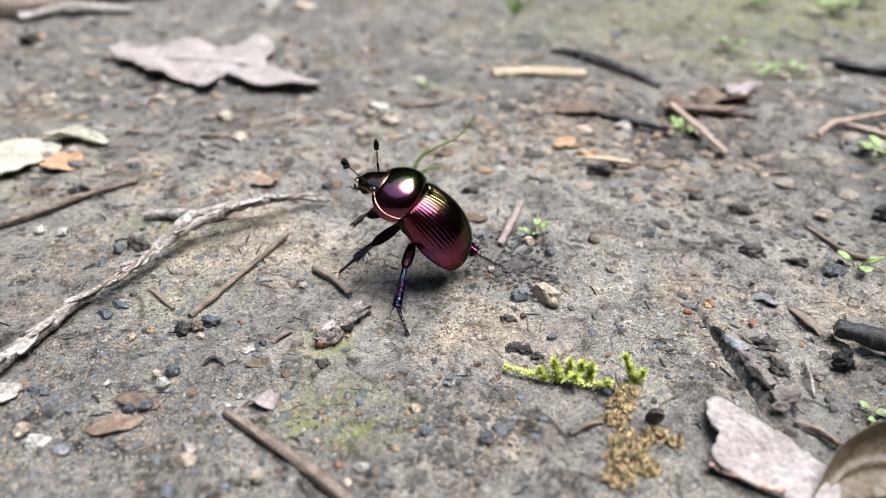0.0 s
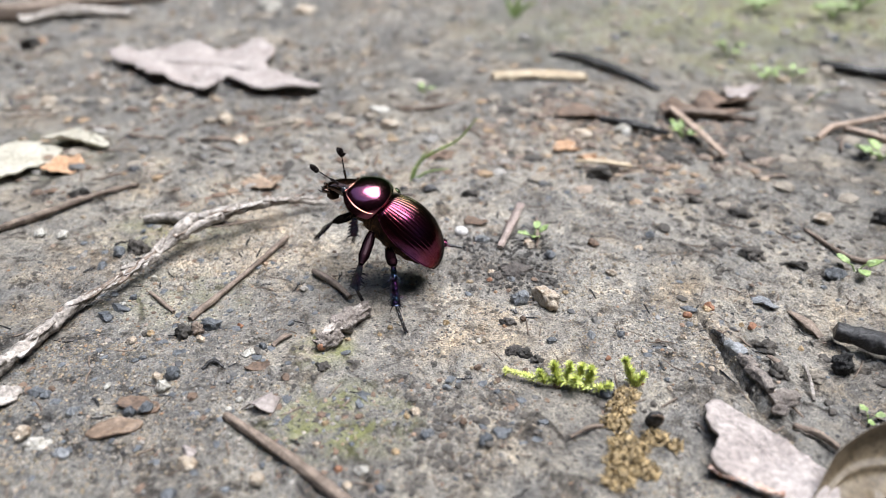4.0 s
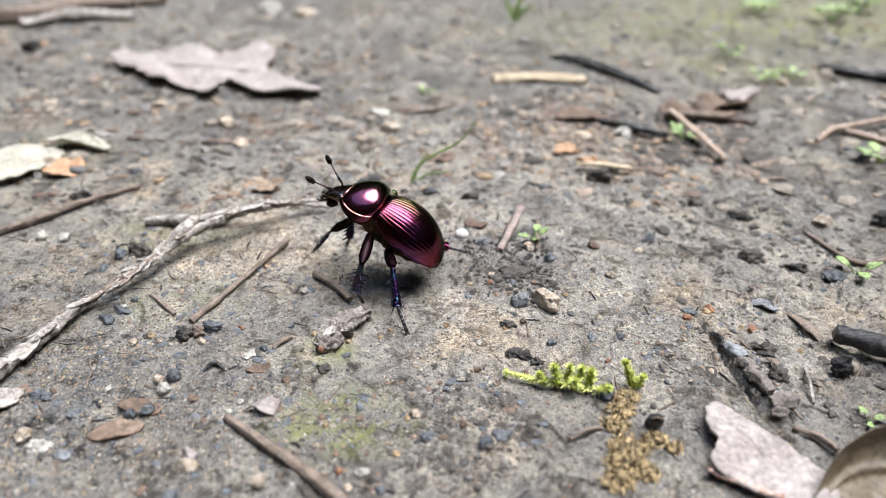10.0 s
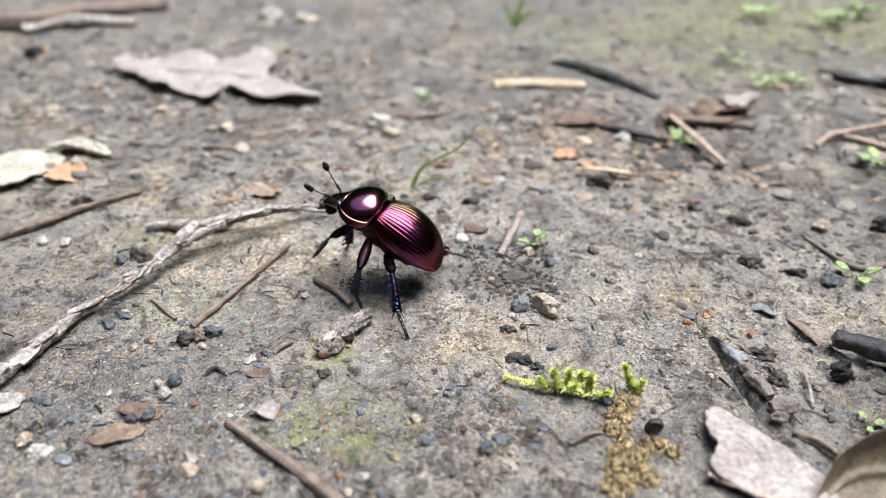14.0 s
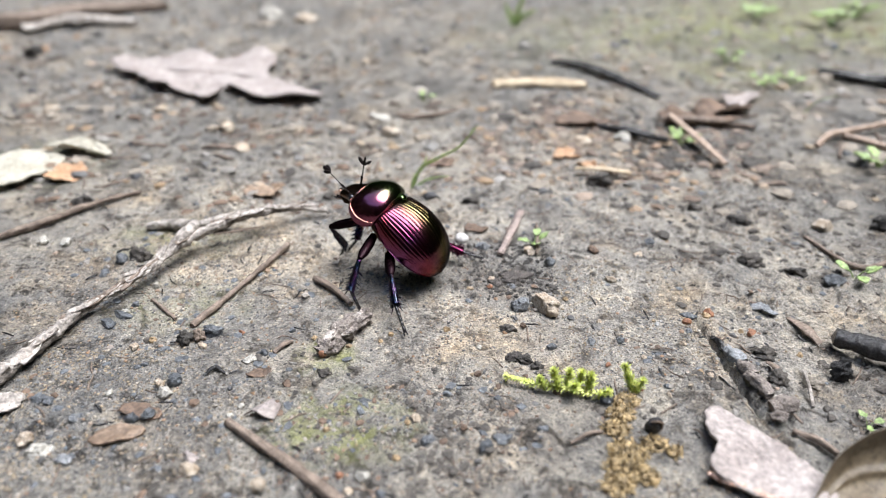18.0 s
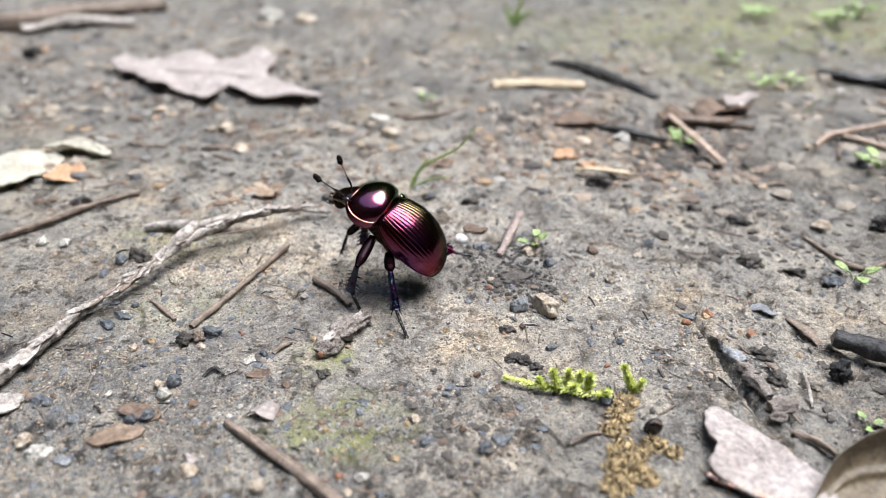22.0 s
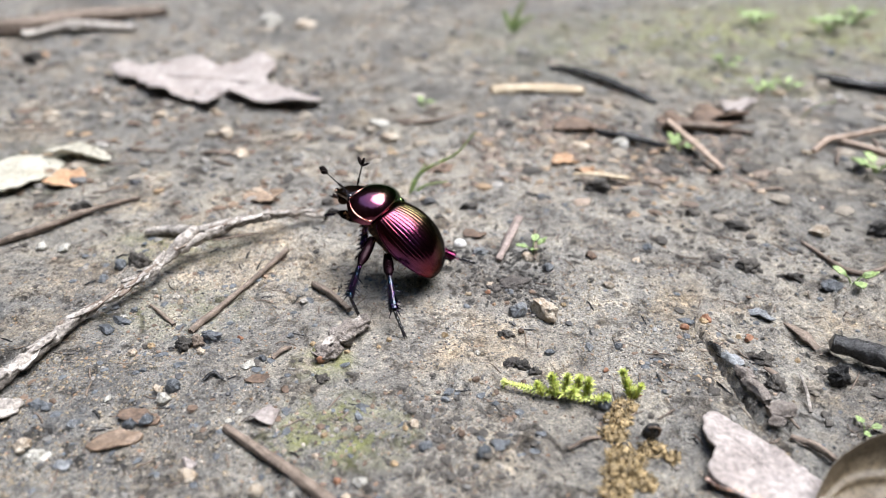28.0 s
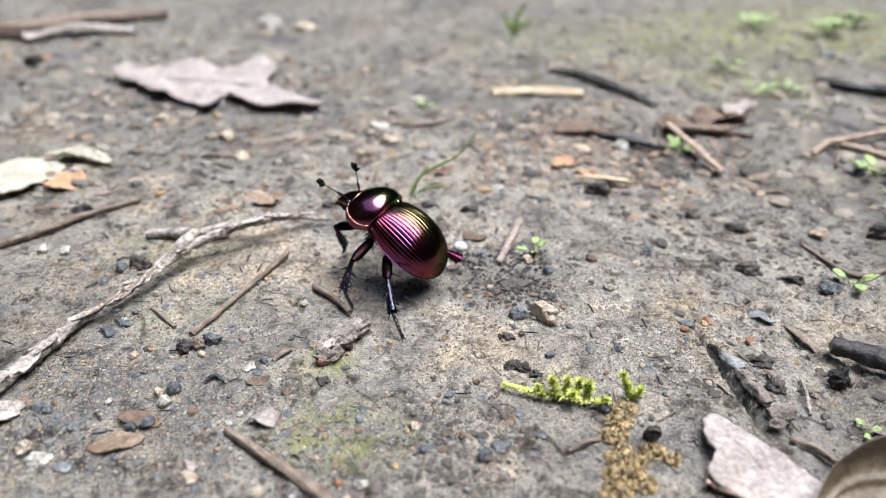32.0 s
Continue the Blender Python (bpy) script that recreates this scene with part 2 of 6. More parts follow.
    scraped = tree.nodes.new("ShaderNodeMath")
    scraped.operation = "MULTIPLY"
    tree.links.new(patch(8.5, 1.5, 8.5, 6.5, 2.0), scraped.inputs[0])
    tree.links.new(ramp_node(tree, stain.outputs["Fac"], [(0.36, (1, 1, 1)), (0.6, (0.25, 0.25, 0.25))]).outputs["Color"], scraped.inputs[1])
    col = mix_node(tree, scraped.outputs[0], col, mix_node(tree, 1.0, col, (0.42, 0.4, 0.39), "MULTIPLY"))
    # added shade: out-of-view ground painted dark beyond an uneven edge, dimming the beetle's reflections
    clear = patch(20, 330, 1200, 1200, 1.0)
    wobble = tree.nodes.new("ShaderNodeMath")
    wobble.operation, wobble.inputs[1].default_value = "MULTIPLY_ADD", 0.12
    tree.links.new(noise_node(tree, 140, 4, 0.6, 0.4).outputs["Fac"], wobble.inputs[0])
    tree.links.new(clear, wobble.inputs[2])
    unseen_dark = tree.nodes.new("ShaderNodeMapRange")
    unseen_dark.inputs["From Min"].default_value, unseen_dark.inputs["From Max"].default_value = 0.735, 0.715
    tree.links.new(wobble.outputs[0], unseen_dark.inputs["Value"])
    col = mix_node(tree, unseen_dark.outputs[0], col, mix_node(tree, 1.0, blot, (0.085, 0.067, 0.054), "MULTIPLY"))
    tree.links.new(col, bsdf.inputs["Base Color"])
    wet = ramp_node(tree, mid.outputs["Fac"], [(0.35, (0.24, 0.24, 0.24)), (0.6, (0.52, 0.52, 0.52))]).outputs["Color"]
    tree.links.new(wet, bsdf.inputs["Roughness"])
    bsdf.inputs["Specular IOR Level"].default_value = 0.45
    h = mix_node(tree, 0.4, grain.outputs["Fac"], fine.outputs["Fac"])
    h = mix_node(tree, 0.3, h, bits[0], "ADD")
    bump_node(tree, bsdf, h, 1.3, 1.0)
    return m


def grain_material():
    """Sand and grit, each grain of one mineral."""
    m, tree, bsdf = nodes_of("grit")
    rnd = tree.nodes.new("ShaderNodeNewGeometry").outputs["Random Per Island"]
    col = ramp_node(tree, rnd, [(0.0, (0.03, 0.03, 0.033)), (0.14, (0.08, 0.078, 0.076)), (0.3, (0.17, 0.16, 0.145)), (0.5, (0.2, 0.182, 0.158)),
                                (0.68, (0.23, 0.172, 0.105)), (0.8, (0.2, 0.19, 0.175)), (0.9, (0.24, 0.14, 0.075)), (0.98, (0.33, 0.3, 0.26)), (1.0, (0.1, 0.12, 0.14))]).outputs["Color"]
    g = noise_node(tree, 0.25, 4, 0.7)
    sp = ramp_node(tree, g.outputs["Fac"], [(0.3, (0.6, 0.6, 0.6)), (0.7, (1.25, 1.25, 1.25))]).outputs["Color"]
    tree.links.new(mix_node(tree, 0.8, col, sp, "MULTIPLY"), bsdf.inputs["Base Color"])
    bsdf.inputs["Roughness"].default_value = 0.62
    bump_node(tree, bsdf, g.outputs["Fac"], 0.05)
    return m


def chitin_material(name, face, edge, rough=0.16, pits=0.03, pit_size=0.16, spine=None, reach=(0.8, 2.8), coat=0.3, hues=None, hue_size=0.9):
    """Metallic beetle cuticle: one colour seen straight on, another at a glancing angle; spine is the colour along the middle of the back."""
    m, tree, bsdf = nodes_of(name)
    blot = noise_node(tree, 2.5, 3, 0.5)
    c = mix_node(tree, 0.5, face, ramp_node(tree, blot.outputs["Fac"], [(0.35, tuple(v * 0.72 for v in face)), (0.65, tuple(min(1, v * 1.15) for v in face))]).outputs["Color"])
    if hues:
        shift = noise_node(tree, hue_size, 2, 0.5)
        c = ramp_node(tree, shift.outputs["Fac"], [(0.36 + 0.28 * k / (len(hues) - 1), h) for k, h in enumerate(hues)]).outputs["Color"]
    if spine:
        sep = tree.nodes.new("ShaderNodeSeparateXYZ")
        tree.links.new(tree.nodes.new("ShaderNodeTexCoord").outputs["Object"], sep.inputs[0])
        ab = tree.nodes.new("ShaderNodeMath")
        ab.operation = "ABSOLUTE"
        tree.links.new(sep.outputs["X"], ab.inputs[0])
        mr = tree.nodes.new("ShaderNodeMapRange")
        mr.inputs["From Min"].default_value, mr.inputs["From Max"].default_value = reach[0] * MM, reach[1] * MM
        tree.links.new(ab.outputs[0], mr.inputs["Value"])
        c = mix_node(tree, mr.outputs[0], spine, c)
    tree.links.new(c, bsdf.inputs["Base Color"])
    bsdf.inputs["Metallic"].default_value = 1.0
    bsdf.inputs["Coat Weight"].default_value, bsdf.inputs["Coat Roughness"].default_value, bsdf.inputs["Coat IOR"].default_value = coat, 0.07, 1.5
    bsdf.inputs["Specular Tint"].default_value = (*edge, 1)
    bsdf.inputs["Roughness"].default_value = rough
    p = noise_node(tree, pit_size, 1, 0.4)
    bump_node(tree, bsdf, p.outputs["Fac"], pits)
    return m


def sand_material():
    """Ochre to cream sand grains."""
    m, tree, bsdf = nodes_of("ochre_sand")
    rnd = tree.nodes.new("ShaderNodeNewGeometry").outputs["Random Per Island"]
    col = ramp_node(tree, rnd, [(0.0, (0.07, 0.07, 0.075)), (0.3, (0.15, 0.13, 0.1)), (0.6, (0.21, 0.165, 0.105)), (0.8, (0.25, 0.195, 0.125)), (0.95, (0.32, 0.29, 0.24)), (1.0, (0.2, 0.12, 0.07))]).outputs["Color"]
    tree.links.new(col, bsdf.inputs["Base Color"])
    bsdf.inputs["Roughness"].default_value = 0.55
    bump_node(tree, bsdf, noise_node(tree, 0.2, 3, 0.7).outputs["Fac"], 0.05)
    return m


def litter_material():
    """Rotted leaf crumbs, each of its own brown."""
    m, tree, bsdf = nodes_of("leaf_litter")
    rnd = tree.nodes.new("ShaderNodeNewGeometry").outputs["Random Per Island"]
    col = ramp_node(tree, rnd, [(0.0, (0.03, 0.024, 0.02)), (0.25, (0.09, 0.062, 0.045)), (0.5, (0.17, 0.115, 0.075)), (0.72, (0.24, 0.165, 0.095)), (0.88, (0.3, 0.235, 0.17)), (1.0, (0.2, 0.19, 0.18))]).outputs["Color"]
    g = noise_node(tree, 0.5, 4, 0.7)
    sp = ramp_node(tree, g.outputs["Fac"], [(0.3, (0.6, 0.6, 0.6)), (0.7, (1.25, 1.25, 1.25))]).outputs["Color"]
    tree.links.new(mix_node(tree, 0.8, col, sp, "MULTIPLY"), bsdf.inputs["Base Color"])
    bsdf.inputs["Roughness"].default_value = 0.7
    bump_node(tree, bsdf, g.outputs["Fac"], 0.08)
    return m


CLAY = clay_material()
LITTER = litter_material()
SAND = sand_material()
GRIT = grain_material()
BARK_GREY = surface_material("weathered_bark", (0.07, 0.056, 0.045), (0.6, 0.545, 0.49), 1.5, 0.4, 0.85, 0.3, strong=True)
BARK_PALE = surface_material("bleached_bark", (0.26, 0.225, 0.2), (0.68, 0.64, 0.6), 1.2, 0.3, 0.8, 0.25, strong=True)
BARK_BROWN = surface_material("brown_twig", (0.07, 0.05, 0.038), (0.27, 0.21, 0.165), 1.4, 0.3, 0.75, 0.12, strong=True)
BARK_DARK = surface_material("dark_wet_wood", (0.01, 0.0095, 0.0095), (0.05, 0.049, 0.05), 1.2, 0.3, 0.27, 0.2, strong=True)
BARK_CHUNK = surface_material("old_bark", (0.13, 0.108, 0.092), (0.38, 0.33, 0.295), 0.8, 0.25, 0.85, 0.45, strong=True)
WOOD_TAN = surface_material("tan_splinter", (0.2, 0.14, 0.1), (0.44, 0.34, 0.27), 1.8, 0.4, 0.75, 0.1, strong=True)
WOOD_PINK = surface_material("pinkish_wood", (0.15, 0.11, 0.095), (0.38, 0.31, 0.275), 1.2, 0.3, 0.75, 0.2, strong=True)
STRAW = surface_material("dry_straw", (0.28, 0.21, 0.13), (0.46, 0.38, 0.27), 2.5, 0.4, 0.7, 0.05)
LEAF_PINK = surface_material("dead_leaf_pinkish", (0.29, 0.245, 0.225), (0.46, 0.41, 0.385), 4.5, 0.7, 0.7, 0.1, thin=0.25)
LEAF_OLIVE = surface_material("dead_leaf_olive", (0.085, 0.062, 0.037), (0.25, 0.2, 0.135), 4.0, 0.6, 0.45, 0.06, thin=0.15)
LEAF_PALE = surface_material("bleached_leaf", (0.36, 0.33, 0.26), (0.6, 0.57, 0.48), 5.0, 0.6, 0.7, 0.05, thin=0.3)
LEAF_ORANGE = surface_material("orange_leaf", (0.3, 0.17, 0.09), (0.44, 0.28, 0.17), 3.0, 0.5, 0.7, 0.05)
LEAF_TAN = surface_material("tan_leaf_scrap", (0.16, 0.11, 0.075), (0.32, 0.235, 0.165), 2.0, 0.4, 0.75, 0.08)
LEAF_BROWN = surface_material("brown_leaf_scrap", (0.055, 0.038, 0.028), (0.19, 0.125, 0.085), 2.0, 0.4, 0.75, 0.08)
LEAF_CHIP = surface_material("brown_leaf_chip", (0.1, 0.068, 0.046), (0.25, 0.178, 0.125), 1.6, 0.4, 0.6, 0.08)
EDGE_RUST = surface_material("rusty_leaf_edge", (0.2, 0.06, 0.02), (0.8, 0.62, 0.52), 1.0, 0.3, 0.6, 0.15, strong=True)
STONE_DARK = surface_material("dark_stone", (0.03, 0.033, 0.038), (0.16, 0.175, 0.19), 0.9, 0.25, 0.42, 0.2, vary=0.3)
STONE_GREY = surface_material("grey_stone", (0.1, 0.11, 0.12), (0.32, 0.33, 0.34), 0.9, 0.25, 0.6, 0.25, vary=0.2, strong=True)
STONE_TAN = surface_material("tan_stone", (0.21, 0.135, 0.07), (0.66, 0.6, 0.51), 1.5, 0.3, 0.6, 0.3, vary=0.2, strong=True)
STONE_PALE = surface_material("pale_stone", (0.27, 0.25, 0.21), (0.55, 0.53, 0.48), 0.9, 0.25, 0.55, 0.25)
STONE_OCHRE = surface_material("ochre_stone", (0.17, 0.115, 0.06), (0.4, 0.3, 0.18), 0.8, 0.2, 0.55, 0.15, vary=0.25)
STONE_WHITE = surface_material("white_quartz", (0.45, 0.43, 0.4), (0.7, 0.68, 0.65), 1.2, 0.3, 0.4, 0.05)
STONE_RED = surface_material("reddish_stone", (0.15, 0.065, 0.035), (0.3, 0.15, 0.085), 1.2, 0.3, 0.7, 0.05)
SOIL_DARK = surface_material("dark_soil_clod", (0.02, 0.019, 0.018), (0.1, 0.088, 0.075), 0.8, 0.25, 0.7, 0.2, vary=0.3, strong=True)
CHARCOAL = surface_material("charcoal", (0.004, 0.004, 0.004), (0.028, 0.026, 0.025), 0.7, 0.2, 0.5, 0.3, strong=True)
SOIL_SCRAPED = surface_material("scraped_damp_soil", (0.03, 0.027, 0.025), (0.13, 0.112, 0.1), 0.7, 0.2, 0.55, 0.3, vary=0.15, strong=True)
SOIL_CLAY = surface_material("clay_clod", (0.15, 0.13, 0.105), (0.28, 0.245, 0.2), 1.4, 0.35, 0.85, 0.1, vary=0.2)
MOSS_GREEN = surface_material("green_moss", (0.3, 0.36, 0.05), (0.7, 0.73, 0.27), 1.2, 0.3, 0.55, 0.02, vary=0.2, islands=True, through_light=0.25)
MOSS_BROWN = surface_material("dry_moss", (0.11, 0.075, 0.032), (0.33, 0.25, 0.13), 1.0, 0.3, 0.6, 0.03, vary=0.5, islands=True)
GREEN = surface_material("fresh_green", (0.16, 0.23, 0.08), (0.31, 0.4, 0.16), 2.5, 0.4, 0.5, 0.02, through_light=0.25)
FOREST = surface_material("dim_forest", (0.012, 0.016, 0.008), (0.05, 0.065, 0.03), 900, 160, 0.95, 1.0)

ELYTRA_MAT = chitin_material("magenta_wing_case", (0.13, 0.03, 0.07), (0.14, 0.1, 0.04), 0.17, 0.006, 0.16, spine=(0.095, 0.08, 0.03), reach=(0.5, 3.0), coat=0.28, hues=((0.14, 0.022, 0.034), (0.165, 0.036, 0.088), (0.12, 0.04, 0.155)), hue_size=7.0)
PRONOTUM_MAT = chitin_material("bronze_pronotum", (0.21, 0.055, 0.095), (0.16, 0.28, 0.08), 0.18, 0.012, 0.16, spine=(0.075, 0.12, 0.04), reach=(0.3, 3.0), coat=0.4)
MARGIN_MAT = chitin_material("copper_margin", (0.72, 0.34, 0.28), (0.7, 0.5, 0.3), 0.22, 0.003)
HEAD_MAT = chitin_material("bronze_head", (0.07, 0.035, 0.022), (0.25, 0.25, 0.1), 0.24, 0.05, 0.4, coat=0.7)
LEG_MAT = chitin_material("violet_black_leg", (0.012, 0.005, 0.007), (0.03, 0.02, 0.04), 0.5, 0.05, 0.3, coat=0.06)
SHIN_MAT = chitin_material("blue_violet_shin", (0.045, 0.03, 0.075), (0.1, 0.15, 0.25), 0.13, 0.3, 0.35, coat=0.6, hues=((0.038, 0.007, 0.03), (0.014, 0.012, 0.045), (0.02, 0.042, 0.062)), hue_size=0.8)
HIND_MAT = chitin_material("magenta_hind_leg", (0.08, 0.01, 0.035), (0.12, 0.06, 0.14), 0.25, 0.05, 0.3, coat=0.2)
FOOT_MAT = surface_material("black_chitin", (0.006, 0.0055, 0.006), (0.022, 0.019, 0.021), 1.0, 0.2, 0.2, 0.03, sheen_spec=0.6)
CLUB_MAT = surface_material("velvety_black", (0.004, 0.003, 0.003), (0.013, 0.009, 0.008), 0.6, 0.15, 0.8, 0.02, sheen_spec=0.1)
BELLY_MAT = surface_material("brown_belly", (0.015, 0.008, 0.005), (0.055, 0.028, 0.014), 1.0, 0.2, 0.85, 0.05, sheen_spec=0.15)
HAIR_MAT = surface_material("brown_hair", (0.1, 0.045, 0.018), (0.2, 0.1, 0.04), 1.0, 0.2, 0.9, 0.01, sheen_spec=0.1)
EYE_MAT = surface_material("black_eye", (0.008, 0.008, 0.01), (0.02, 0.02, 0.025), 1.0, 0.2, 0.08, 0.005)


# ---- mesh helpers, lengths in millimetres ----
def curve(v, xs, ys):
    """A smooth curve through the points (xs, ys), read at v."""
    x, y = np.asarray(xs, float), np.asarray(ys, float)
    m = np.gradient(y, x)
    i = int(np.clip(np.searchsorted(x, v) - 1, 0, len(x) - 2))
    h = x[i + 1] - x[i]
    t = min(1.0, max(0.0, (v - x[i]) / h))
    return float((2 * t ** 3 - 3 * t * t + 1) * y[i] + (t ** 3 - 2 * t * t + t) * h * m[i] + (3 * t * t - 2 * t ** 3) * y[i + 1] + (t ** 3 - t * t) * h * m[i + 1])


def mesh_of(name, verts, faces, mat, smooth=True):
    me = bpy.data.meshes.new(name)
    me.from_pydata([tuple(float(c) * MM for c in v) for v in verts], [], [tuple(int(i) for i in f) for f in faces])
    me.materials.append(mat)
    if smooth:
        me.polygons.foreach_set("use_smooth", [True] * len(me.polygons))
    me.update()
    return me


def thing(name, shape, mat, at, label, category, group="", smooth=True, kind=""):
    """A top-level object whose shape is given about its own base point `at`."""
    ob = new(name, mesh_of(name, *shape, mat, smooth))
    ob.location = [c * MM for c in at]
    return tagged(ob, label, category, group, kind)


def part(name, shape, mat, parent, label="", smooth=True):
    ob = new(name, mesh_of(name, *shape, mat, smooth))
    ob.parent = parent
    return tagged(ob, label)


def joined(*shapes):
    vs, fs = [], []
    for v, f in shapes:
        n = len(vs)
        vs.extend(v)
        fs.extend([tuple(i + n for i in q) for q in f])
    return vs, fs


def moved(shape, by):
    return [tuple(np.asarray(v) + by) for v in shape[0]], shape[1]


def turned(shape, m):
    return [tuple(m @ Vector(v)) for v in shape[0]], shape[1]


def spline(points, n):
    """A smooth line through the points, n samples, with evenly spread parameter."""
    p = np.asarray(points, float)
    p = np.vstack([2 * p[0] - p[1], p, 2 * p[-1] - p[-2]])
    out = []
    for s in np.linspace(0, len(p) - 3 - 1e-9, n):
        i = int(s)
        t = s - i
        a, b, c, d = p[i:i + 4]
        out.append(0.5 * (2 * b + (c - a) * t + (2 * a - 5 * b + 4 * c - d) * t * t + (3 * b - a - 3 * c + d) * t ** 3))
    return np.array(out)


def tube(points, radii, n=24, seg=10, rough=0.0, grain=1.2, seed=1, flat=1.0, ridges=0):
    """A limb along a spline: radii are spread along it, rough is the relief of its skin in mm, flat squeezes it upright."""
    p = spline(points, n)
    r = np.interp(np.linspace(0, 1, n), np.linspace(0, 1, len(radii)), radii)
    d = np.gradient(p, axis=0)
    d /= np.linalg.norm(d, axis=1)[:, None] + 1e-9
    verts, faces = [], []
    along = np.concatenate([[0], np.cumsum(np.linalg.norm(np.diff(p, axis=0), axis=1))])
    for i in range(n):
        side = np.cross(d[i], (0, 0, 1))
        if np.linalg.norm(side) < 1e-3:
            side = np.array((1.0, 0, 0))
        side /= np.linalg.norm(side)
        up = np.cross(side, d[i])
        for k in range(seg):
            a = 2 * math.pi * k / seg
            w = r[i]
            if rough:
                w += rough * float(fbm(along[i] / grain / 2.2 + seed, math.cos(a) * 1.3 + seed * 3, 3, seed) + 0.8 * fbm(math.sin(a) * 1.7 + seed, along[i] / grain, 2, seed + 5))
            if ridges:
                w *= 1 + 0.14 * math.cos(ridges * a + 0.5 * along[i] / grain) + 0.1 * math.cos((ridges + 3) * a - 0.4 * along[i] / grain + seed)
            verts.append(p[i] + side * math.cos(a) * w + up * math.sin(a) * w * flat)
    for i in range(n - 1):
        for k in range(seg):
            a, b = i * seg + k, i * seg + (k + 1) % seg
            faces.append((a, b, b + seg, a + seg))
    for i, sign in ((0, -1), (n - 1, 1)):
        c = len(verts)
        verts.append(p[i] + d[i] * sign * r[i] * 0.35)
        for k in range(seg):
            a, b = i * seg + k, i * seg + (k + 1) % seg
            faces.append((a, c, b) if sign > 0 else (b, c, a))
    return [tuple(v) for v in verts], faces


def ball(rx, ry, rz, seed=0, rough=0.0, level=2, facets=0):
    """A lump: an ico-sphere with noise, its sides cut by a few flat planes."""
    bm = bmesh.new()
    bmesh.ops.create_icosphere(bm, subdivisions=level, radius=1.0)
    rng = random.Random(seed)
    planes = [(Vector((rng.uniform(-1, 1), rng.uniform(-1, 1), rng.uniform(-0.6, 1))).normalized(), rng.uniform(0.5, 0.82)) for _ in range(facets)]
    vs = []
    for v in bm.verts:
        c = v.co.copy()
        for nrm, d in planes:
            e = c.dot(nrm)
            if e > d:
                c -= nrm * (e - d)
        k = 1 + rough * (noise.noise(c * 1.6 + Vector((seed * 3.1, seed, 0))) + 0.5 * noise.noise(c * 4 + Vector((seed, 0, seed * 1.7))))
        k += rough * 0.6 * noise.noise(c * 8 + Vector((0, seed, seed)))
        vs.append((c.x * rx * k, c.y * ry * k, c.z * rz * k))
    fs = [tuple(v.index for v in f.verts) for f in bm.faces]
    bm.free()
    return vs, fs


def sheet(nu, nv, fn, thick=0.0):
    """A grid of nu x nv points fn(u, v); with a thickness it gets an underside and rims."""
    top = [np.array(fn(i / (nu - 1), j / (nv - 1)), float) for j in range(nv) for i in range(nu)]
    faces = [(j * nu + i, j * nu + i + 1, (j + 1) * nu + i + 1, (j + 1) * nu + i) for j in range(nv - 1) for i in range(nu - 1)]
    if not thick:
        return [tuple(v) for v in top], faces
    n = len(top)
    verts = [tuple(v) for v in top] + [tuple(v - np.array((0, 0, thick))) for v in top]
    faces += [tuple(i + n for i in reversed(f)) for f in faces]
    rim = [i for i in range(nu)] + [j * nu + nu - 1 for j in range(1, nv)] + [(nv - 1) * nu + i for i in range(nu - 2, -1, -1)] + [j * nu for j in range(nv - 2, 0, -1)]
    for a, b in zip(rim, rim[1:] + rim[:1]):
        faces.append((b, a, a + n, b + n))
    return verts, faces


def leaf_shape(radii, size, curl=1.0, wave=0.8, ragged=0.06, seed=1, thick=0.25, rings=14, seg=72, tilt=(0, 0), veins=9):
    """A fallen leaf: outline from a few radii round its centre, ragged rim, waves, veins and an upturned edge."""
    k = len(radii)
    verts = []
    for j in range(rings):
        s = (j + 1) / rings
        for i in range(seg):
            a = 2 * math.pi * i / seg
            q = i / seg * k
            i0 = int(q) % k
            f = q - int(q)
            f = f * f * (3 - 2 * f)
            r = radii[i0] * (1 - f) + radii[(i0 + 1) % k] * f
            r *= 1 + ragged * float(fbm(math.cos(a) * 6 + seed, math.sin(a) * 6, 2, seed)) * s
            x, y = math.cos(a) * r * s * size[0], math.sin(a) * r * s * size[1]
            z = wave * float(fbm(x / size[0] * 1.6 + seed, y / size[1] * 1.6, 3, seed + 3)) * (0.3 + s) + curl * s * s * (0.45 + 0.55 * math.cos(a * 2 + seed))
            z += 0.12 * abs(math.cos(veins * (a + 0.25 * s))) ** 6 * (1 - s * 0.5)
            verts.append((x, y, z + tilt[0] * x + tilt[1] * y))
    verts.append((0, 0, 0))
    c = len(verts) - 1
    faces = [(c, i, (i + 1) % seg) for i in range(seg)]
    for j in range(rings - 1):
        for i in range(seg):
            a, b = j * seg + i, j * seg + (i + 1) % seg
            faces.append((a, a + seg, b + seg, b))
    n = len(verts)
    low = [(x, y, z - thick) for x, y, z in verts]
    faces += [tuple(i + n for i in reversed(f)) for f in faces]
    e = (rings - 1) * seg
    for i in range(seg):
        a, b = e + i, e + (i + 1) % seg
        faces.append((a, a + n, b + n, b))
    zmin = min(v[2] for v in low)
    return [(x, y, z - zmin) for x, y, z in verts + low], faces


# ---- ground ----
def axis(lo, hi, step, reach):
    """Even steps from lo to hi, then ever wider ones out to reach."""
    mid = np.arange(lo, hi + step / 2, step)
    out, d, s = [], 0.0, step
    while d < reach:
        s *= 1.13
        d += s
        out.append(d)
    out = np.array(out)
    return np.concatenate([lo - out[::-1], mid, hi + out])


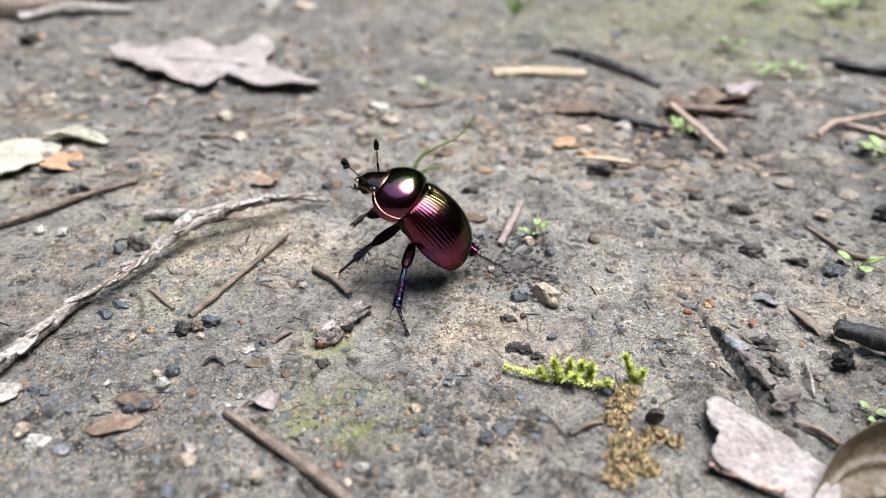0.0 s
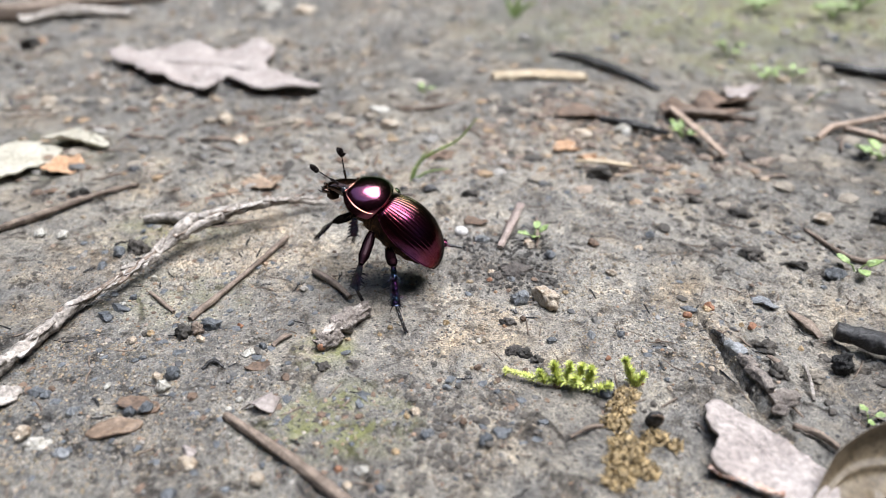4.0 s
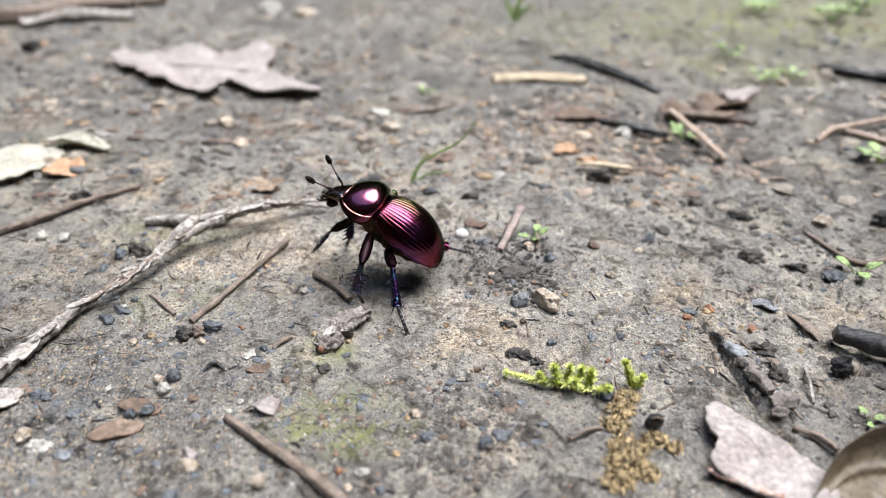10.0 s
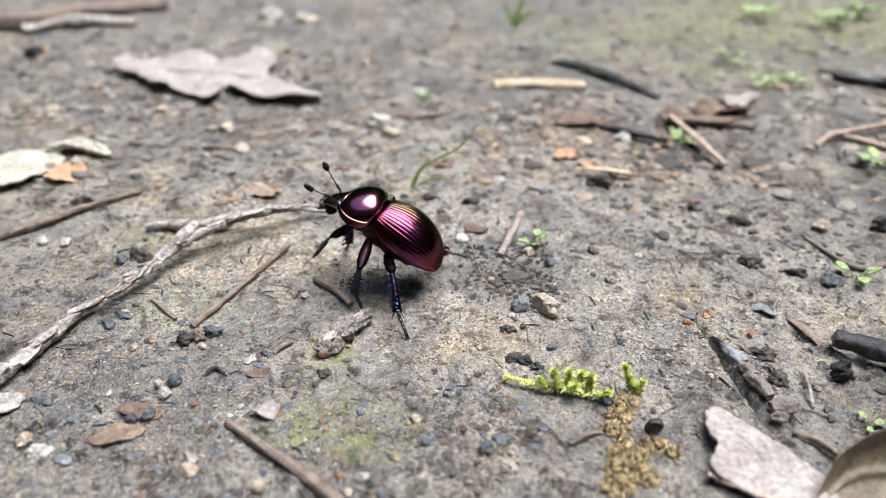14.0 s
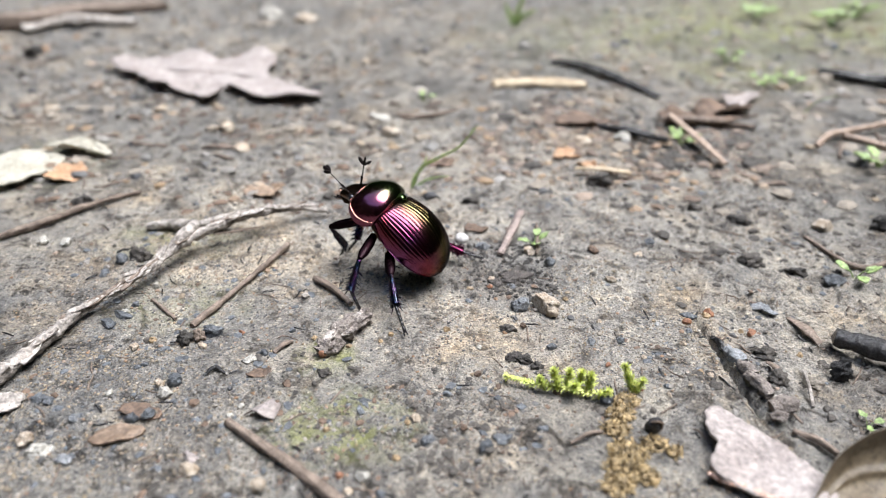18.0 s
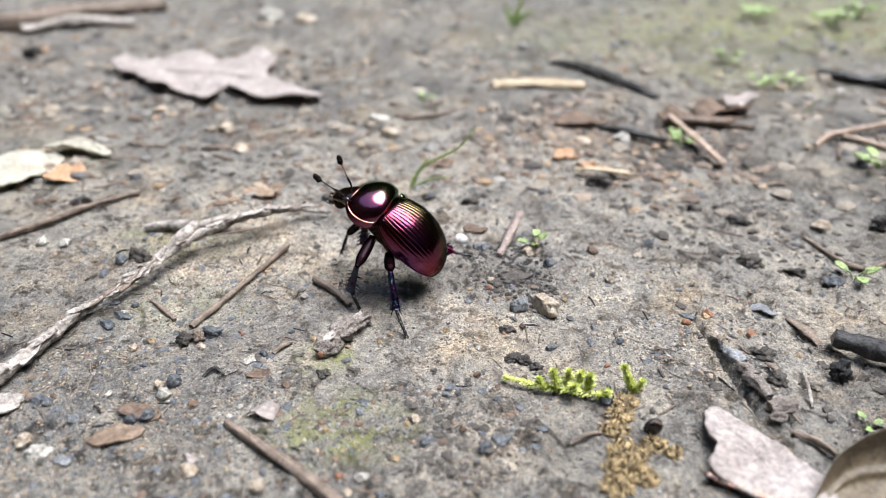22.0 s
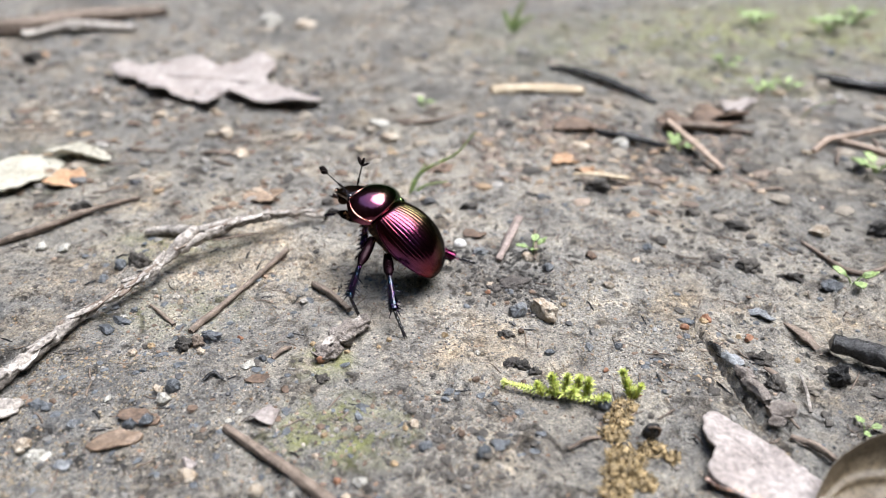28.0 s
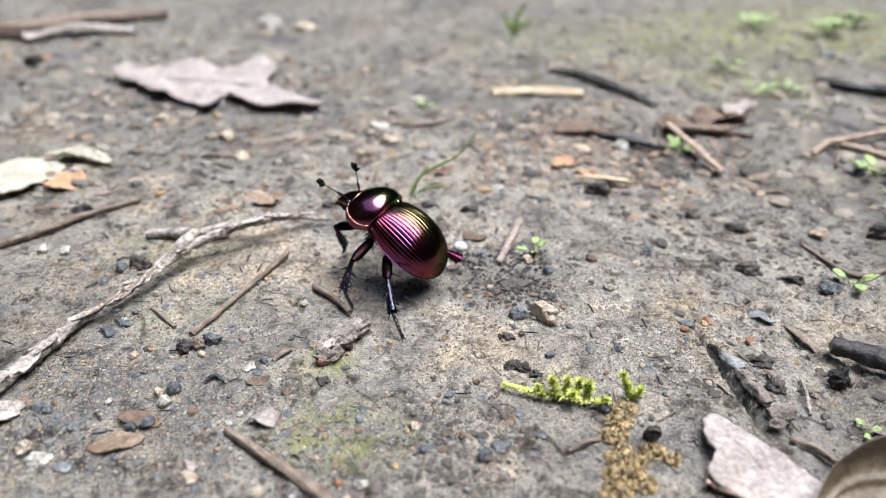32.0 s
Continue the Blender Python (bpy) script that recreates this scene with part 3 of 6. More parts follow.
def build_ground():
    xs, ys = axis(-58, 62, 0.27, 11000), axis(-44, 48, 0.27, 11000)
    X, Y = np.meshgrid(xs, ys)
    far = np.hypot(X, Y)
    Z = ground_z(X, Y) + fine_z(X, Y) * soft(400, 150, far)
    Z = Z + 9 * fbm(X / 420.0, Y / 420.0, 3, 77) * soft(170, 700, far)
    v = np.stack([X, Y, Z], -1).reshape(-1, 3) * MM
    nx, ny = len(xs), len(ys)
    i = (np.arange(ny - 1)[:, None] * nx + np.arange(nx - 1)[None, :]).ravel()
    f = np.stack([i, i + 1, i + nx + 1, i + nx], 1)
    me = bpy.data.meshes.new("ground")
    me.from_pydata(v.tolist(), [], f.tolist())
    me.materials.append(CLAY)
    me.polygons.foreach_set("use_smooth", [True] * len(me.polygons))
    me.update()
    return tagged(new("ground", me), "damp grey-brown clay ground with grit and thin algae", "ground", kind="structure")


build_ground()


def build_backdrop():
    """The dim forest all round, which only the beetle's gloss shows."""
    verts, faces = [], []
    n, rows = 96, 14
    for j in range(rows):
        for i in range(n):
            a = 2 * math.pi * i / n
            h = j / (rows - 1)
            top = 4700 + 700 * float(fbm(math.cos(a) * 5 + 4, math.sin(a) * 5, 3, 9))
            r = 5200 + 500 * float(fbm(math.cos(a) * 9, h * 7 + math.sin(a) * 9, 2, 4)) - 1600 * h
            verts.append((r * math.cos(a), r * math.sin(a), -60 + h * top))
    for j in range(rows - 1):
        for i in range(n):
            a, b = j * n + i, j * n + (i + 1) % n
            faces.append((a, b, b + n, a + n))
    ob = new("backdrop", mesh_of("backdrop", verts, faces, FOREST))
    tagged(ob, "dim green forest edge round the clearing", "backdrop", kind="structure")


build_backdrop()


# ---- twigs and sticks ----
def twig(name, points, radii, mat, label, category="twig", n=70, seg=14, rough=0.12, grain=1.0, seed=1, flat=1.0, group="twigs on the clay", ridges=5):
    p = np.asarray(points, float)
    o = p[0].copy()
    return thing(name, tube(p - o, radii, n, seg, rough * 1.25, grain, seed, flat, ridges), mat, o, label, category, group)


def bark_flake(parent, at, along, length, width, seed, mat=None):
    """A curled scale of bark that stands off a twig."""
    d = Vector(along).normalized()
    side = d.cross(Vector((0, 0, 1))).normalized()
    up = side.cross(d)

    def fn(u, v):
        w = width * (0.5 + 0.5 * math.sin(math.pi * min(1, v * 1.15))) * (1 + 0.25 * float(fbm(v * 5, seed, 2, seed)))
        x = (u - 0.5) * w
        lift = 0.25 * (2 * u - 1) ** 2 * width + 0.28 * length * max(0, v - 0.55) ** 2
        return Vector(at) + side * x + d * (v - 0.5) * length + up * (lift + 0.12 * float(fbm(u * 3, v * 4, 2, seed)))

    return part("bark_flake", sheet(7, 11, fn, 0.22), mat or BARK_GREY, parent, "lifted scale of weathered bark")


main_pts = [(-52.5, -22.5, 0.9), (-49.0, -17.2, 1.3), (-46.2, -8.5, 1.5), (-43.8, -4.7, 1.7), (-40.7, 0.1, 2.2), (-36.2, 7.2, 3.4), (-31.8, 10.6, 4.0), (-28.3, 13.6, 3.9), (-23.3, 17.9, 2.6), (-18.6, 19.9, 1.0)]
main_twig = twig("twig", main_pts, (1.0, 0.8, 0.7, 0.5, 0.46, 0.7, 0.46, 0.5, 0.42, 0.3), BARK_GREY,
                 "long weathered grey twig with flaking bark arching over the clay", n=220, seg=22, rough=0.3, grain=0.7, seed=5, group="", ridges=0)
base = np.array(main_pts[0])
chips = random.Random(77)
path = spline(main_pts, 201)
for k in range(46):
    i = int(4 + 190 * (k + chips.uniform(-0.7, 0.7)) / 46)
    i = min(197, max(2, i))
    d = Vector(path[i + 2] - path[i - 2]).normalized()
    bend = Matrix.Rotation(chips.uniform(-0.4, 0.4), 3, "Z") @ d
    side = d.cross(Vector((0, 0, 1))) * chips.uniform(-0.55, 0.55)
    at = Vector(path[i] - base) + side + Vector((0, 0, chips.uniform(0.15, 0.62)))
    bark_flake(main_twig, at, bend + Vector((0, 0, chips.uniform(-0.2, 0.2))), chips.uniform(1.4, 4.2), chips.uniform(0.5, 1.25), 20 + k, chips.choice((BARK_GREY, BARK_GREY, BARK_PALE, BARK_BROWN)))
part("branch", tube(np.array([(-46.0, 15.1, 0.9), (-42.2, 15.4, 1.1), (-37.4, 14.2, 1.5), (-33.3, 15.0, 2.2), (-28.9, 15.2, 3.3)]) - base, (0.45, 0.9, 0.95, 0.85, 0.6), 60, 14, 0.24, 1.4, 8),
     BARK_GREY, main_twig, "side branch with split grey bark")
part("knot", tube(np.array([(-38.8, 4.6, 2.6), (-36.9, 7.6, 4.1), (-35.7, 9.6, 4.5)]) - base, (0.7, 1.05, 0.55), 20, 12, 0.2, 0.9, 3), BARK_GREY, main_twig)
part("bark_strip", tube(np.array([(-33.5, 8.9, 3.1), (-30.2, 11.2, 2.5), (-27.6, 12.6, 2.2)]) - base, (0.2, 0.4, 0.16), 16, 8, 0.1, 0.8, 4, 0.4), BARK_BROWN, main_twig, "hanging brown strip of bark")

twig("twig", [(-31.5, -9.3, 0.5), (-27.9, -1.2, 0.5), (-25.2, 4.6, 0.7), (-23.0, 9.7, 1.0)], (0.42, 0.36, 0.36, 0.42), BARK_BROWN, "thin straight brown twig lying on clay", rough=0.07, seed=2)
twig("twig", [(-38.6, -3.4, 0.4), (-35.9, -6.0, 0.55), (-34.0, -7.8, 0.4)], (0.2, 0.3, 0.22), BARK_BROWN, "tiny dark brown twig scrap on clay", n=20, rough=0.06, seed=3)
twig("twig", [(-70.5, 11.0, 0.4), (-63.5, 15.8, 0.7), (-58.5, 22.3, 0.6), (-51.9, 28.2, 0.3)], (0.5, 0.55, 0.45, 0.3), BARK_BROWN, "dark brown half-buried twig on clay", rough=0.2, seed=4)
twig("twig", [(-22.7, -25.7, 0.7), (-15.7, -31.0, 0.9), (-9.5, -36.4, 1.4), (-3.1, -42.1, 1.1)], (0.42, 0.55, 0.6, 0.62), BARK_BROWN, "smooth brown bare stalk lying on clay", rough=0.05, seed=6)
twig("twig", [(-17.9, 1.8, 0.2), (-14.8, -1.0, 0.3), (-12.2, -4.3, 0.2)], (0.42, 0.4, 0.36), BARK_BROWN, "short reddish-brown twig beside the bark chunk", n=24, rough=0.06, seed=7)
twig("stick", [(48.0, -11.2, 0.2), (53.3, -14.2, 0.3), (60.0, -18.4, 0.2), (68.0, -23.5, 0.2)], (1.1, 1.35, 1.45, 1.4), BARK_DARK, "thick blackened wet stick lying on clay", "stick", n=90, seg=26, rough=0.2, grain=0.8, seed=9, ridges=0)
twig("stick", [(47.1, 60.1, 2.0), (49.8, 48.1, 1.3), (52.0, 39.3, 0.3)], (0.65, 0.85, 0.55), WOOD_TAN, "flat pinkish-tan stick splinter on clay", "stick", rough=0.08, seed=10, flat=0.5)
twig("twig", [(31.8, 58.6, 0.2), (38.4, 53.9, 0.6), (44.3, 50.3, 0.2)], (0.6, 0.75, 0.5), BARK_DARK, "dark damp twig among leaf crumbs", rough=0.16, seed=11)
twig("straw", [(23.9, 36.8, 0.5), (27.9, 35.4, 1.1), (33.7, 35.6, 0.2)], (0.55, 0.75, 0.8), STRAW, "pale straw scrap propped on soil", "straw", rough=0.06, seed=12, flat=0.4)
twig("straw", [(11.9, 84.1, 0.4), (22, 85.0, 0.6), (33.9, 84.1, 0.3)], (2.3, 2.5, 2.2), STRAW, "broad flat pale straw on clay", "straw", rough=0.08, seed=13, flat=0.35)
twig("stick", [(8.3, 8.1, 0.2), (10.5, 14.4, 0.5), (12.6, 21.0, 0.3)], (0.45, 0.7, 0.6), WOOD_PINK, "split pinkish-brown wood splinter on clay", "stick", rough=0.1, seed=14, flat=0.55)
twig("stick", [(29.6, 102.8, 0.7), (37.6, 94.3, 1.3), (45.7, 80.8, 1.0), (49.1, 75.5, 0.3)], (0.9, 1.4, 1.3, 0.8), BARK_DARK, "flat dark stick half sunk in clay", "stick", rough=0.3, seed=15, flat=0.4)
twig("twig", [(72.2, 47.0, 0.4), (76.0, 50.3, 1.3), (80.5, 52.1, 1.5), (89.3, 54.4, 2.0), (104, 60.0, 1.2)], (0.6, 0.65, 0.6, 0.6, 0.45), WOOD_TAN, "forked tan twig lying on clay", rough=0.1, seed=16)
twig("twig", [(79.5, 51.6, 0.8), (85.0, 45.9, 0.7), (92.0, 40.0, 0.3)], (0.7, 0.6, 0.5), WOOD_TAN, "short tan twig crossing a longer one", n=24, rough=0.1, seed=17)
twig("stick", [(94.0, 92.5, 0.8), (98.4, 86.8, 1.4), (105.4, 83.9, 1.2), (118, 78, 0.8)], (1.6, 1.7, 1.6, 1.3), BARK_DARK, "dark rotten stick on clay", "stick", rough=0.3, seed=18, flat=0.6)
twig("stick", [(-146, 135, 1.5), (-124.2, 138.6, 2.2), (-115.4, 149.7, 2.3), (-93, 163.0, 1.6)], (3.0, 2.8, 2.4, 1.8), BARK_BROWN, "thick brown fallen branch at the clearing edge", "branch", rough=0.5, grain=4, seed=19)
twig("stick", [(-126, 133.5, 1.0), (-114.7, 141.8, 1.8), (-95.4, 142.1, 0.8)], (2.2, 2.6, 1.8), BARK_GREY, "broken greyish branch piece on clay", "branch", rough=0.5, grain=4, seed=20, flat=0.6)
strip = new("bark_strip")
strip.location = (0.0348, -0.0165, -0.0006)
tagged(strip, "crumbling strip of dark grey bark in broken pieces sunk in clay", "bark")
for k, (x1, y1, z1, x2, y2, z2, r, mat) in enumerate(((33.2, -10.2, -0.9, 33.8, -13.4, -0.5, 0.6, BARK_DARK), (33.9, -12.6, -0.6, 34.6, -16.2, 0.0, 0.85, STONE_GREY), (34.2, -16.2, 0.0, 34.8, -18.6, 0.35, 0.8, BARK_CHUNK),
                                                       (34.3, -18.4, 0.3, 35.4, -22.2, 0.5, 0.9, BARK_CHUNK), (34.9, -23.6, 0.4, 37.6, -23.2, 0.5, 1.15, BARK_CHUNK), (34.4, -24.9, 0.2, 36.0, -25.0, 0.2, 0.7, BARK_CHUNK))):
    mid = ((x1 + x2) / 2 + 0.15, (y1 + y2) / 2, (z1 + z2) / 2 + 0.2)
    line = [(x - 34.65, y + 16.5, z + 1.0) for x, y, z in ((x1, y1, z1), mid, (x2, y2, z2))]
    part("bark_piece", tube(line, (0.55 * r, r, 0.8 * r), 34, 18, 0.3, 0.6, 300 + k, 0.75, 4), mat, strip, "cracked greyish-brown piece of bark")
twig("bark_strip", [(45.4, -4.9, -1.6), (46.4, -8.4, -1.1), (47.2, -11.4, -1.6)], (0.35, 0.8, 0.3), BARK_BROWN, "reddish-brown bark splinter on clay", "bark", n=20, rough=0.12, seed=22, flat=0.35, group="")
twig("twig", [(12.9, -28.5, 0.5), (14.8, -27.6, 0.9), (16.4, -27.0, 0.5)], (0.12, 0.22, 0.2), BARK_BROWN, "tiny brown twiglet beside dry moss", n=18, rough=0.05, seed=23)
twig("twig", [(23.3, -24.0, 0.2), (25.2, -23.0, 0.5)], (0.12, 0.14), BARK_BROWN, "hair-thin brown stem beside dry moss", n=10, seg=6, rough=0.02, seed=24)
twig("twig", [(-27.6, -17.9, 0.0), (-26.4, -17.0, 0.5), (-25.2, -17.6, 0.1)], (0.14, 0.22, 0.14), BARK_DARK, "small curved dark twig scrap on clay", n=16, seg=8, rough=0.05, seed=25)
twig("twig", [(-20.3, -13.9, 0.1), (-19.2, -12.7, 0.45), (-18.4, -11.9, 0.2)], (0.25, 0.32, 0.15), BARK_BROWN, "split brown wood chip on clay", n=14, rough=0.06, seed=26, flat=0.6)
twig("twig", [(-9, 62.5, 0.2), (-1.5, 63.5, 0.7), (5.5, 69.0, 0.4)], (0.35, 0.45, 0.3), BARK_BROWN, "slender dark twig on clay", n=20, rough=0.06, seed=27)
twig("twig", [(14.6, 17.2, 0.1), (14.2, 12.0, 0.5), (13.6, 8.2, 0.2)], (0.18, 0.3, 0.2), BARK_BROWN, "thin brown stem scrap beside a seedling", n=16, rough=0.05, seed=28)
twig("twig", [(57, 16.5, -1.8), (61, 7.2, -1.6), (70, 10.5, -1.2)], (0.3, 0.4, 0.3), BARK_BROWN, "thin dark rootlet on wet clay", n=20, rough=0.08, seed=29)
twig("twig", [(45.1, 60.4, 0.3), (53.0, 58.8, 1.2), (64.0, 56.6, 0.4)], (0.6, 0.9, 0.5), BARK_BROWN, "brown twig across dark leaf litter", n=24, rough=0.16, seed=30)

twig("twig", [(42.4, -15.7, -0.9), (41.6, -18.9, -0.5), (40.6, -22.3, -0.6)], (0.16, 0.24, 0.18), BARK_GREY, "thin greyish stem on wet clay", "twig", n=24, rough=0.05, seed=41, flat=0.6)
twig("twig", [(38.6, -14.9, -0.6), (38.9, -16.4, -0.2), (39.0, -17.8, -0.3)], (0.3, 0.45, 0.25), BARK_BROWN, "pinkish-brown wood splinter on wet clay", n=20, rough=0.07, seed=42, flat=0.5)
twig("twig", [(35.6, -21.4, 0.3), (37.0, -23.6, 0.4), (37.9, -25.4, 0.1)], (0.2, 0.25, 0.16), BARK_BROWN, "brown stem scrap beside cracked bark", "twig", n=20, rough=0.06, seed=43)
twig("twig", [(36.4, -26.5, 0.1), (38.4, -28.0, 0.3), (39.6, -29.6, 0.1)], (0.25, 0.4, 0.25), BARK_BROWN, "brown twig scrap beside the torn leaf", n=20, rough=0.1, seed=44)
# bark chunk by the beetle
chunk = twig("bark_chunk", [(-14.3, -15.0, 0.8), (-13.0, -12.4, 1.2), (-11.5, -10.0, 1.3), (-9.6, -7.6, 0.9)], (0.75, 1.1, 1.15, 0.7), BARK_CHUNK,
             "rolled chunk of weathered grey bark on clay", "bark", n=80, seg=34, rough=0.5, grain=0.5, seed=31, flat=0.85, group="", ridges=7)
for k, (px, py, pz, ln, wd) in enumerate(((0.9, 2.0, 1.15, 2.4, 1.1), (2.3, 4.4, 1.2, 2.0, 1.0), (3.6, 6.4, 0.8, 1.8, 0.9), (2.7, 3.2, 0.6, 2.2, 0.9))):
    bark_flake(chunk, (px, py, pz), (0.5, 0.8, 0.08 - 0.1 * k), ln, wd, 50 + k)
part("hollow_end", ball(0.5, 0.4, 0.5, 3, 0.2), STONE_RED, chunk, "brown hollow end of the bark roll")


# ---- leaves ----
def leaf(name, at, radii, size, mat, label, turn=0.0, group="fallen leaves", **kw):
    shape = leaf_shape(radii, size, **kw)
    m = Matrix.Rotation(radians(turn), 4, "Z")
    return thing(name, turned(shape, m), mat, at, label, "leaf", group)


big = leaf("fallen_leaf", (-57.5, 91.0, -0.6), (1.0, 1.05, 1.2, 1.35, 1.5, 1.35, 1.2, 1.2, 1.5, 1.85, 1.95, 2.05, 1.65, 1.2, 1.1, 1.05, 1.0, 1.0, 1.15, 1.5, 0.8, 1.9, 2.45, 1.05), (14.0, 14.0), LEAF_PINK,
           "large dry pinkish-brown lobed leaf lying on clay", turn=0, curl=0.8, wave=2.0, ragged=0.1, seed=12, thick=0.35, rings=20, seg=110)
part("midrib", tube([(-22, 4, 1.6), (-8, 1.0, 2.0), (6, -1.5, 1.9), (20, -9, 1.5)], (0.5, 0.42, 0.3, 0.15), 20, 8), LEAF_PINK, big)
leaf("fallen_leaf", (-77.5, 36.5, -0.2), (0.9, 1.0, 1.15, 0.8, 1.05, 0.8, 1.1, 0.95), (8.3, 7.2), LEAF_PALE, "bleached cream dead leaf on clay", turn=10, curl=0.7, wave=0.9, seed=21, ragged=0.12)
leaf("fallen_leaf", (-70.0, 45.0, 0.4), (1.1, 0.7, 0.9, 0.6, 1.2, 0.8), (6.5, 3.0), LEAF_PALE, "bleached cream leaf scrap on clay", turn=-15, curl=1.6, wave=1.0, seed=22, ragged=0.12)
leaf("fallen_leaf", (-67.6, 34.6, 0.0), (1.0, 0.85, 1.1, 0.8, 1.0, 0.9), (3.6, 3.6), LEAF_ORANGE, "small orange dead leaf scrap on clay", curl=0.8, wave=0.8, seed=23, ragged=0.1)
near_leaf = leaf("fallen_leaf", (31.2, -30.6, 0.15), (0.66, 0.58, 0.54, 0.53, 0.55, 0.61, 0.72, 0.89, 1.26, 1.23, 1.09, 0.94, 0.78, 0.87, 1.09, 1.12, 1.02, 0.98, 0.97, 1.04, 1.19, 1.28, 1.39, 1.34, 1.26, 0.85), (5.35, 5.5), LEAF_PINK,
                 "torn dry pinkish-grey leaf piece on clay", turn=0, curl=0.35, wave=0.7, ragged=0.035, seed=31, thick=0.4, rings=18, seg=120, tilt=(-0.06, 0.05), veins=5)
part("torn_edge", tube([(-6.0, -2.4, 1.10), (-4.2, -3.4, 1.05), (-2.4, -4.4, 1.00), (-0.1, -5.6, 1.05)], (0.2, 0.36, 0.34, 0.25), 70, 10, 0.24, 0.3, 5, 0.7), EDGE_RUST, near_leaf, "rust-coloured torn edge with pale fibres")


def curled_leaf():
    """A brown leaf standing on its long lower rim, its hollow side open to the beetle."""
    high = spline([(33.6, -36.6, 0.7), (36.4, -33.6, 3.6), (39.2, -32.1, 5.2), (42.4, -31.4, 5.9), (47.0, -31.8, 5.4), (52.0, -34.0, 2.0)], 60)
    low = spline([(34.6, -37.6, 0.2), (37.6, -36.4, 0.3), (41.0, -35.6, -0.2), (45.0, -35.4, -0.5), (49.0, -35.6, -0.7), (53.0, -35.8, -0.9)], 60)

    def fn(u, v):
        i = min(59, int(u * 59 + 0.5))
        p = high[i] * (1 - v) + low[i] * v
        bulge = math.sin(math.pi * v) * math.sin(math.pi * min(1, 0.08 + u * 0.9))
        fold = math.exp(-((v - 0.55 - 0.12 * u) / 0.06) ** 2)
        rag = 0.35 * float(fbm(u * 22, 3.1, 2, 5)) * (v > 0.9)
        p = p + np.array((0.3 * float(fbm(u * 5, v * 4, 2, 6)), 1.7 * bulge - 0.35 * fold, -1.1 * bulge + 0.25 * fold + rag + 0.2 * float(fbm(u * 4 + 9, v * 4, 3, 7))))
        return p - np.array((42.0, -34.5, -1.0))
    shape = sheet(60, 30, fn, 0.22)
    return thing("curled_leaf", shape, LEAF_OLIVE, (42.0, -34.5, -1.0), "cupped olive-brown dry leaf standing on clay", "leaf", "fallen leaves")


curled_leaf()
for x, y, z, sx, sy, mat, label, turn, sd in (
        (-21.4, -17.4, 0.0, 1.5, 0.8, LEAF_BROWN, "small reddish-brown bark chip on clay", 15, 43),
        (-32.7, -23.6, 0.1, 2.6, 1.2, LEAF_BROWN, "dark brown leaf scrap beside black pebbles", -10, 44),
        (53.5, 61.0, 0.5, 9.0, 4.0, LEAF_BROWN, "dark rotting leaf on wet clay", -8, 45),
        (60.0, 66.0, 0.2, 7.0, 4.0, LEAF_BROWN, "dark rotting leaf on wet clay", 10, 46),
        (28.5, 60.0, 0.1, 6.0, 3.0, LEAF_BROWN, "brown leaf flake among soil crumbs", 5, 47),
        (23.5, 45.0, 0.1, 3.2, 2.0, LEAF_ORANGE, "tan leaf flake among soil crumbs", 25, 48),
        (26.8, 40.8, 0.1, 2.2, 1.6, LEAF_ORANGE, "tan leaf flake among soil crumbs", -20, 49),
        (-31.0, 27.5, -0.6, 3.2, 2.2, LEAF_TAN, "thin tan leaf film stuck to clay", 5, 50),
        (5.0, 15.9, 0.0, 2.0, 1.2, LEAF_BROWN, "curled brown leaf chip on clay", -15, 51),
        (36.5, -22.0, -0.5, 1.8, 1.4, BARK_GREY, "grey bark flake on clay", 30, 52),
        (42.5, -3.7, -1.9, 1.9, 0.9, STONE_GREY, "flat slate-grey chip on clay", -35, 53),
        (-49.3, -23.6, 0.6, 3.6, 2.0, BARK_GREY, "curled slate-grey bark scrap on clay", 30, 54),
        (-1.0, 41.0, 0.0, 3.0, 2.0, LEAF_BROWN, "brown leaf flake on clay", 10, 57),
        (66.0, 72.0, 0.2, 5.5, 3.0, LEAF_PINK, "greyish leaf curl on wet clay", 35, 58)):
    leaf("leaf_scrap", (x, y, surface(x, y) - 0.15), (1.0, 0.75, 1.1, 0.8, 0.95, 0.7, 1.05), (sx, sy), mat, label, turn, "leaf scraps", curl=0.35 * sy, wave=0.35 * sy, ragged=0.14, seed=sd, thick=0.2, rings=8, seg=40)


leaf("leaf_scrap", (-33.8, -27.3, surface(-33.8, -27.3) - 0.1), (1.05, 0.85, 0.9, 0.95, 1.0, 0.95, 1.0, 0.9), (2.7, 1.35), LEAF_CHIP, "smooth oblong brown leaf scrap on clay", 14, "leaf scraps", curl=0.35, wave=0.3, ragged=0.05, seed=41, thick=0.35, rings=8, seg=48)


# ---- a folded chip of leaf, standing like a small tent ----
def folded_chip():
    def fn(u, v):
        across = (u - 0.5) * 2
        w = 1.75 * (1 - 0.55 * v)
        z = 1.15 * (1 - abs(across) ** 1.3) * (1 - 0.25 * v) + 0.1 * float(fbm(u * 4, v * 4, 2, 5))
        return (w * across + 0.9 * v, (v - 0.35) * 2.3 + 0.25 * math.sin(u * 7), z)

    sh = turned(sheet(25, 15, fn, 0.16), Matrix.Rotation(radians(-12), 4, "Z"))
    thing("leaf_scrap", sh, LEAF_PINK, (-19.5, -24.2, surface(-19.5, -24.2) + 0.1), "folded pinkish-brown leaf chip on clay", "leaf", "leaf scraps")


folded_chip()


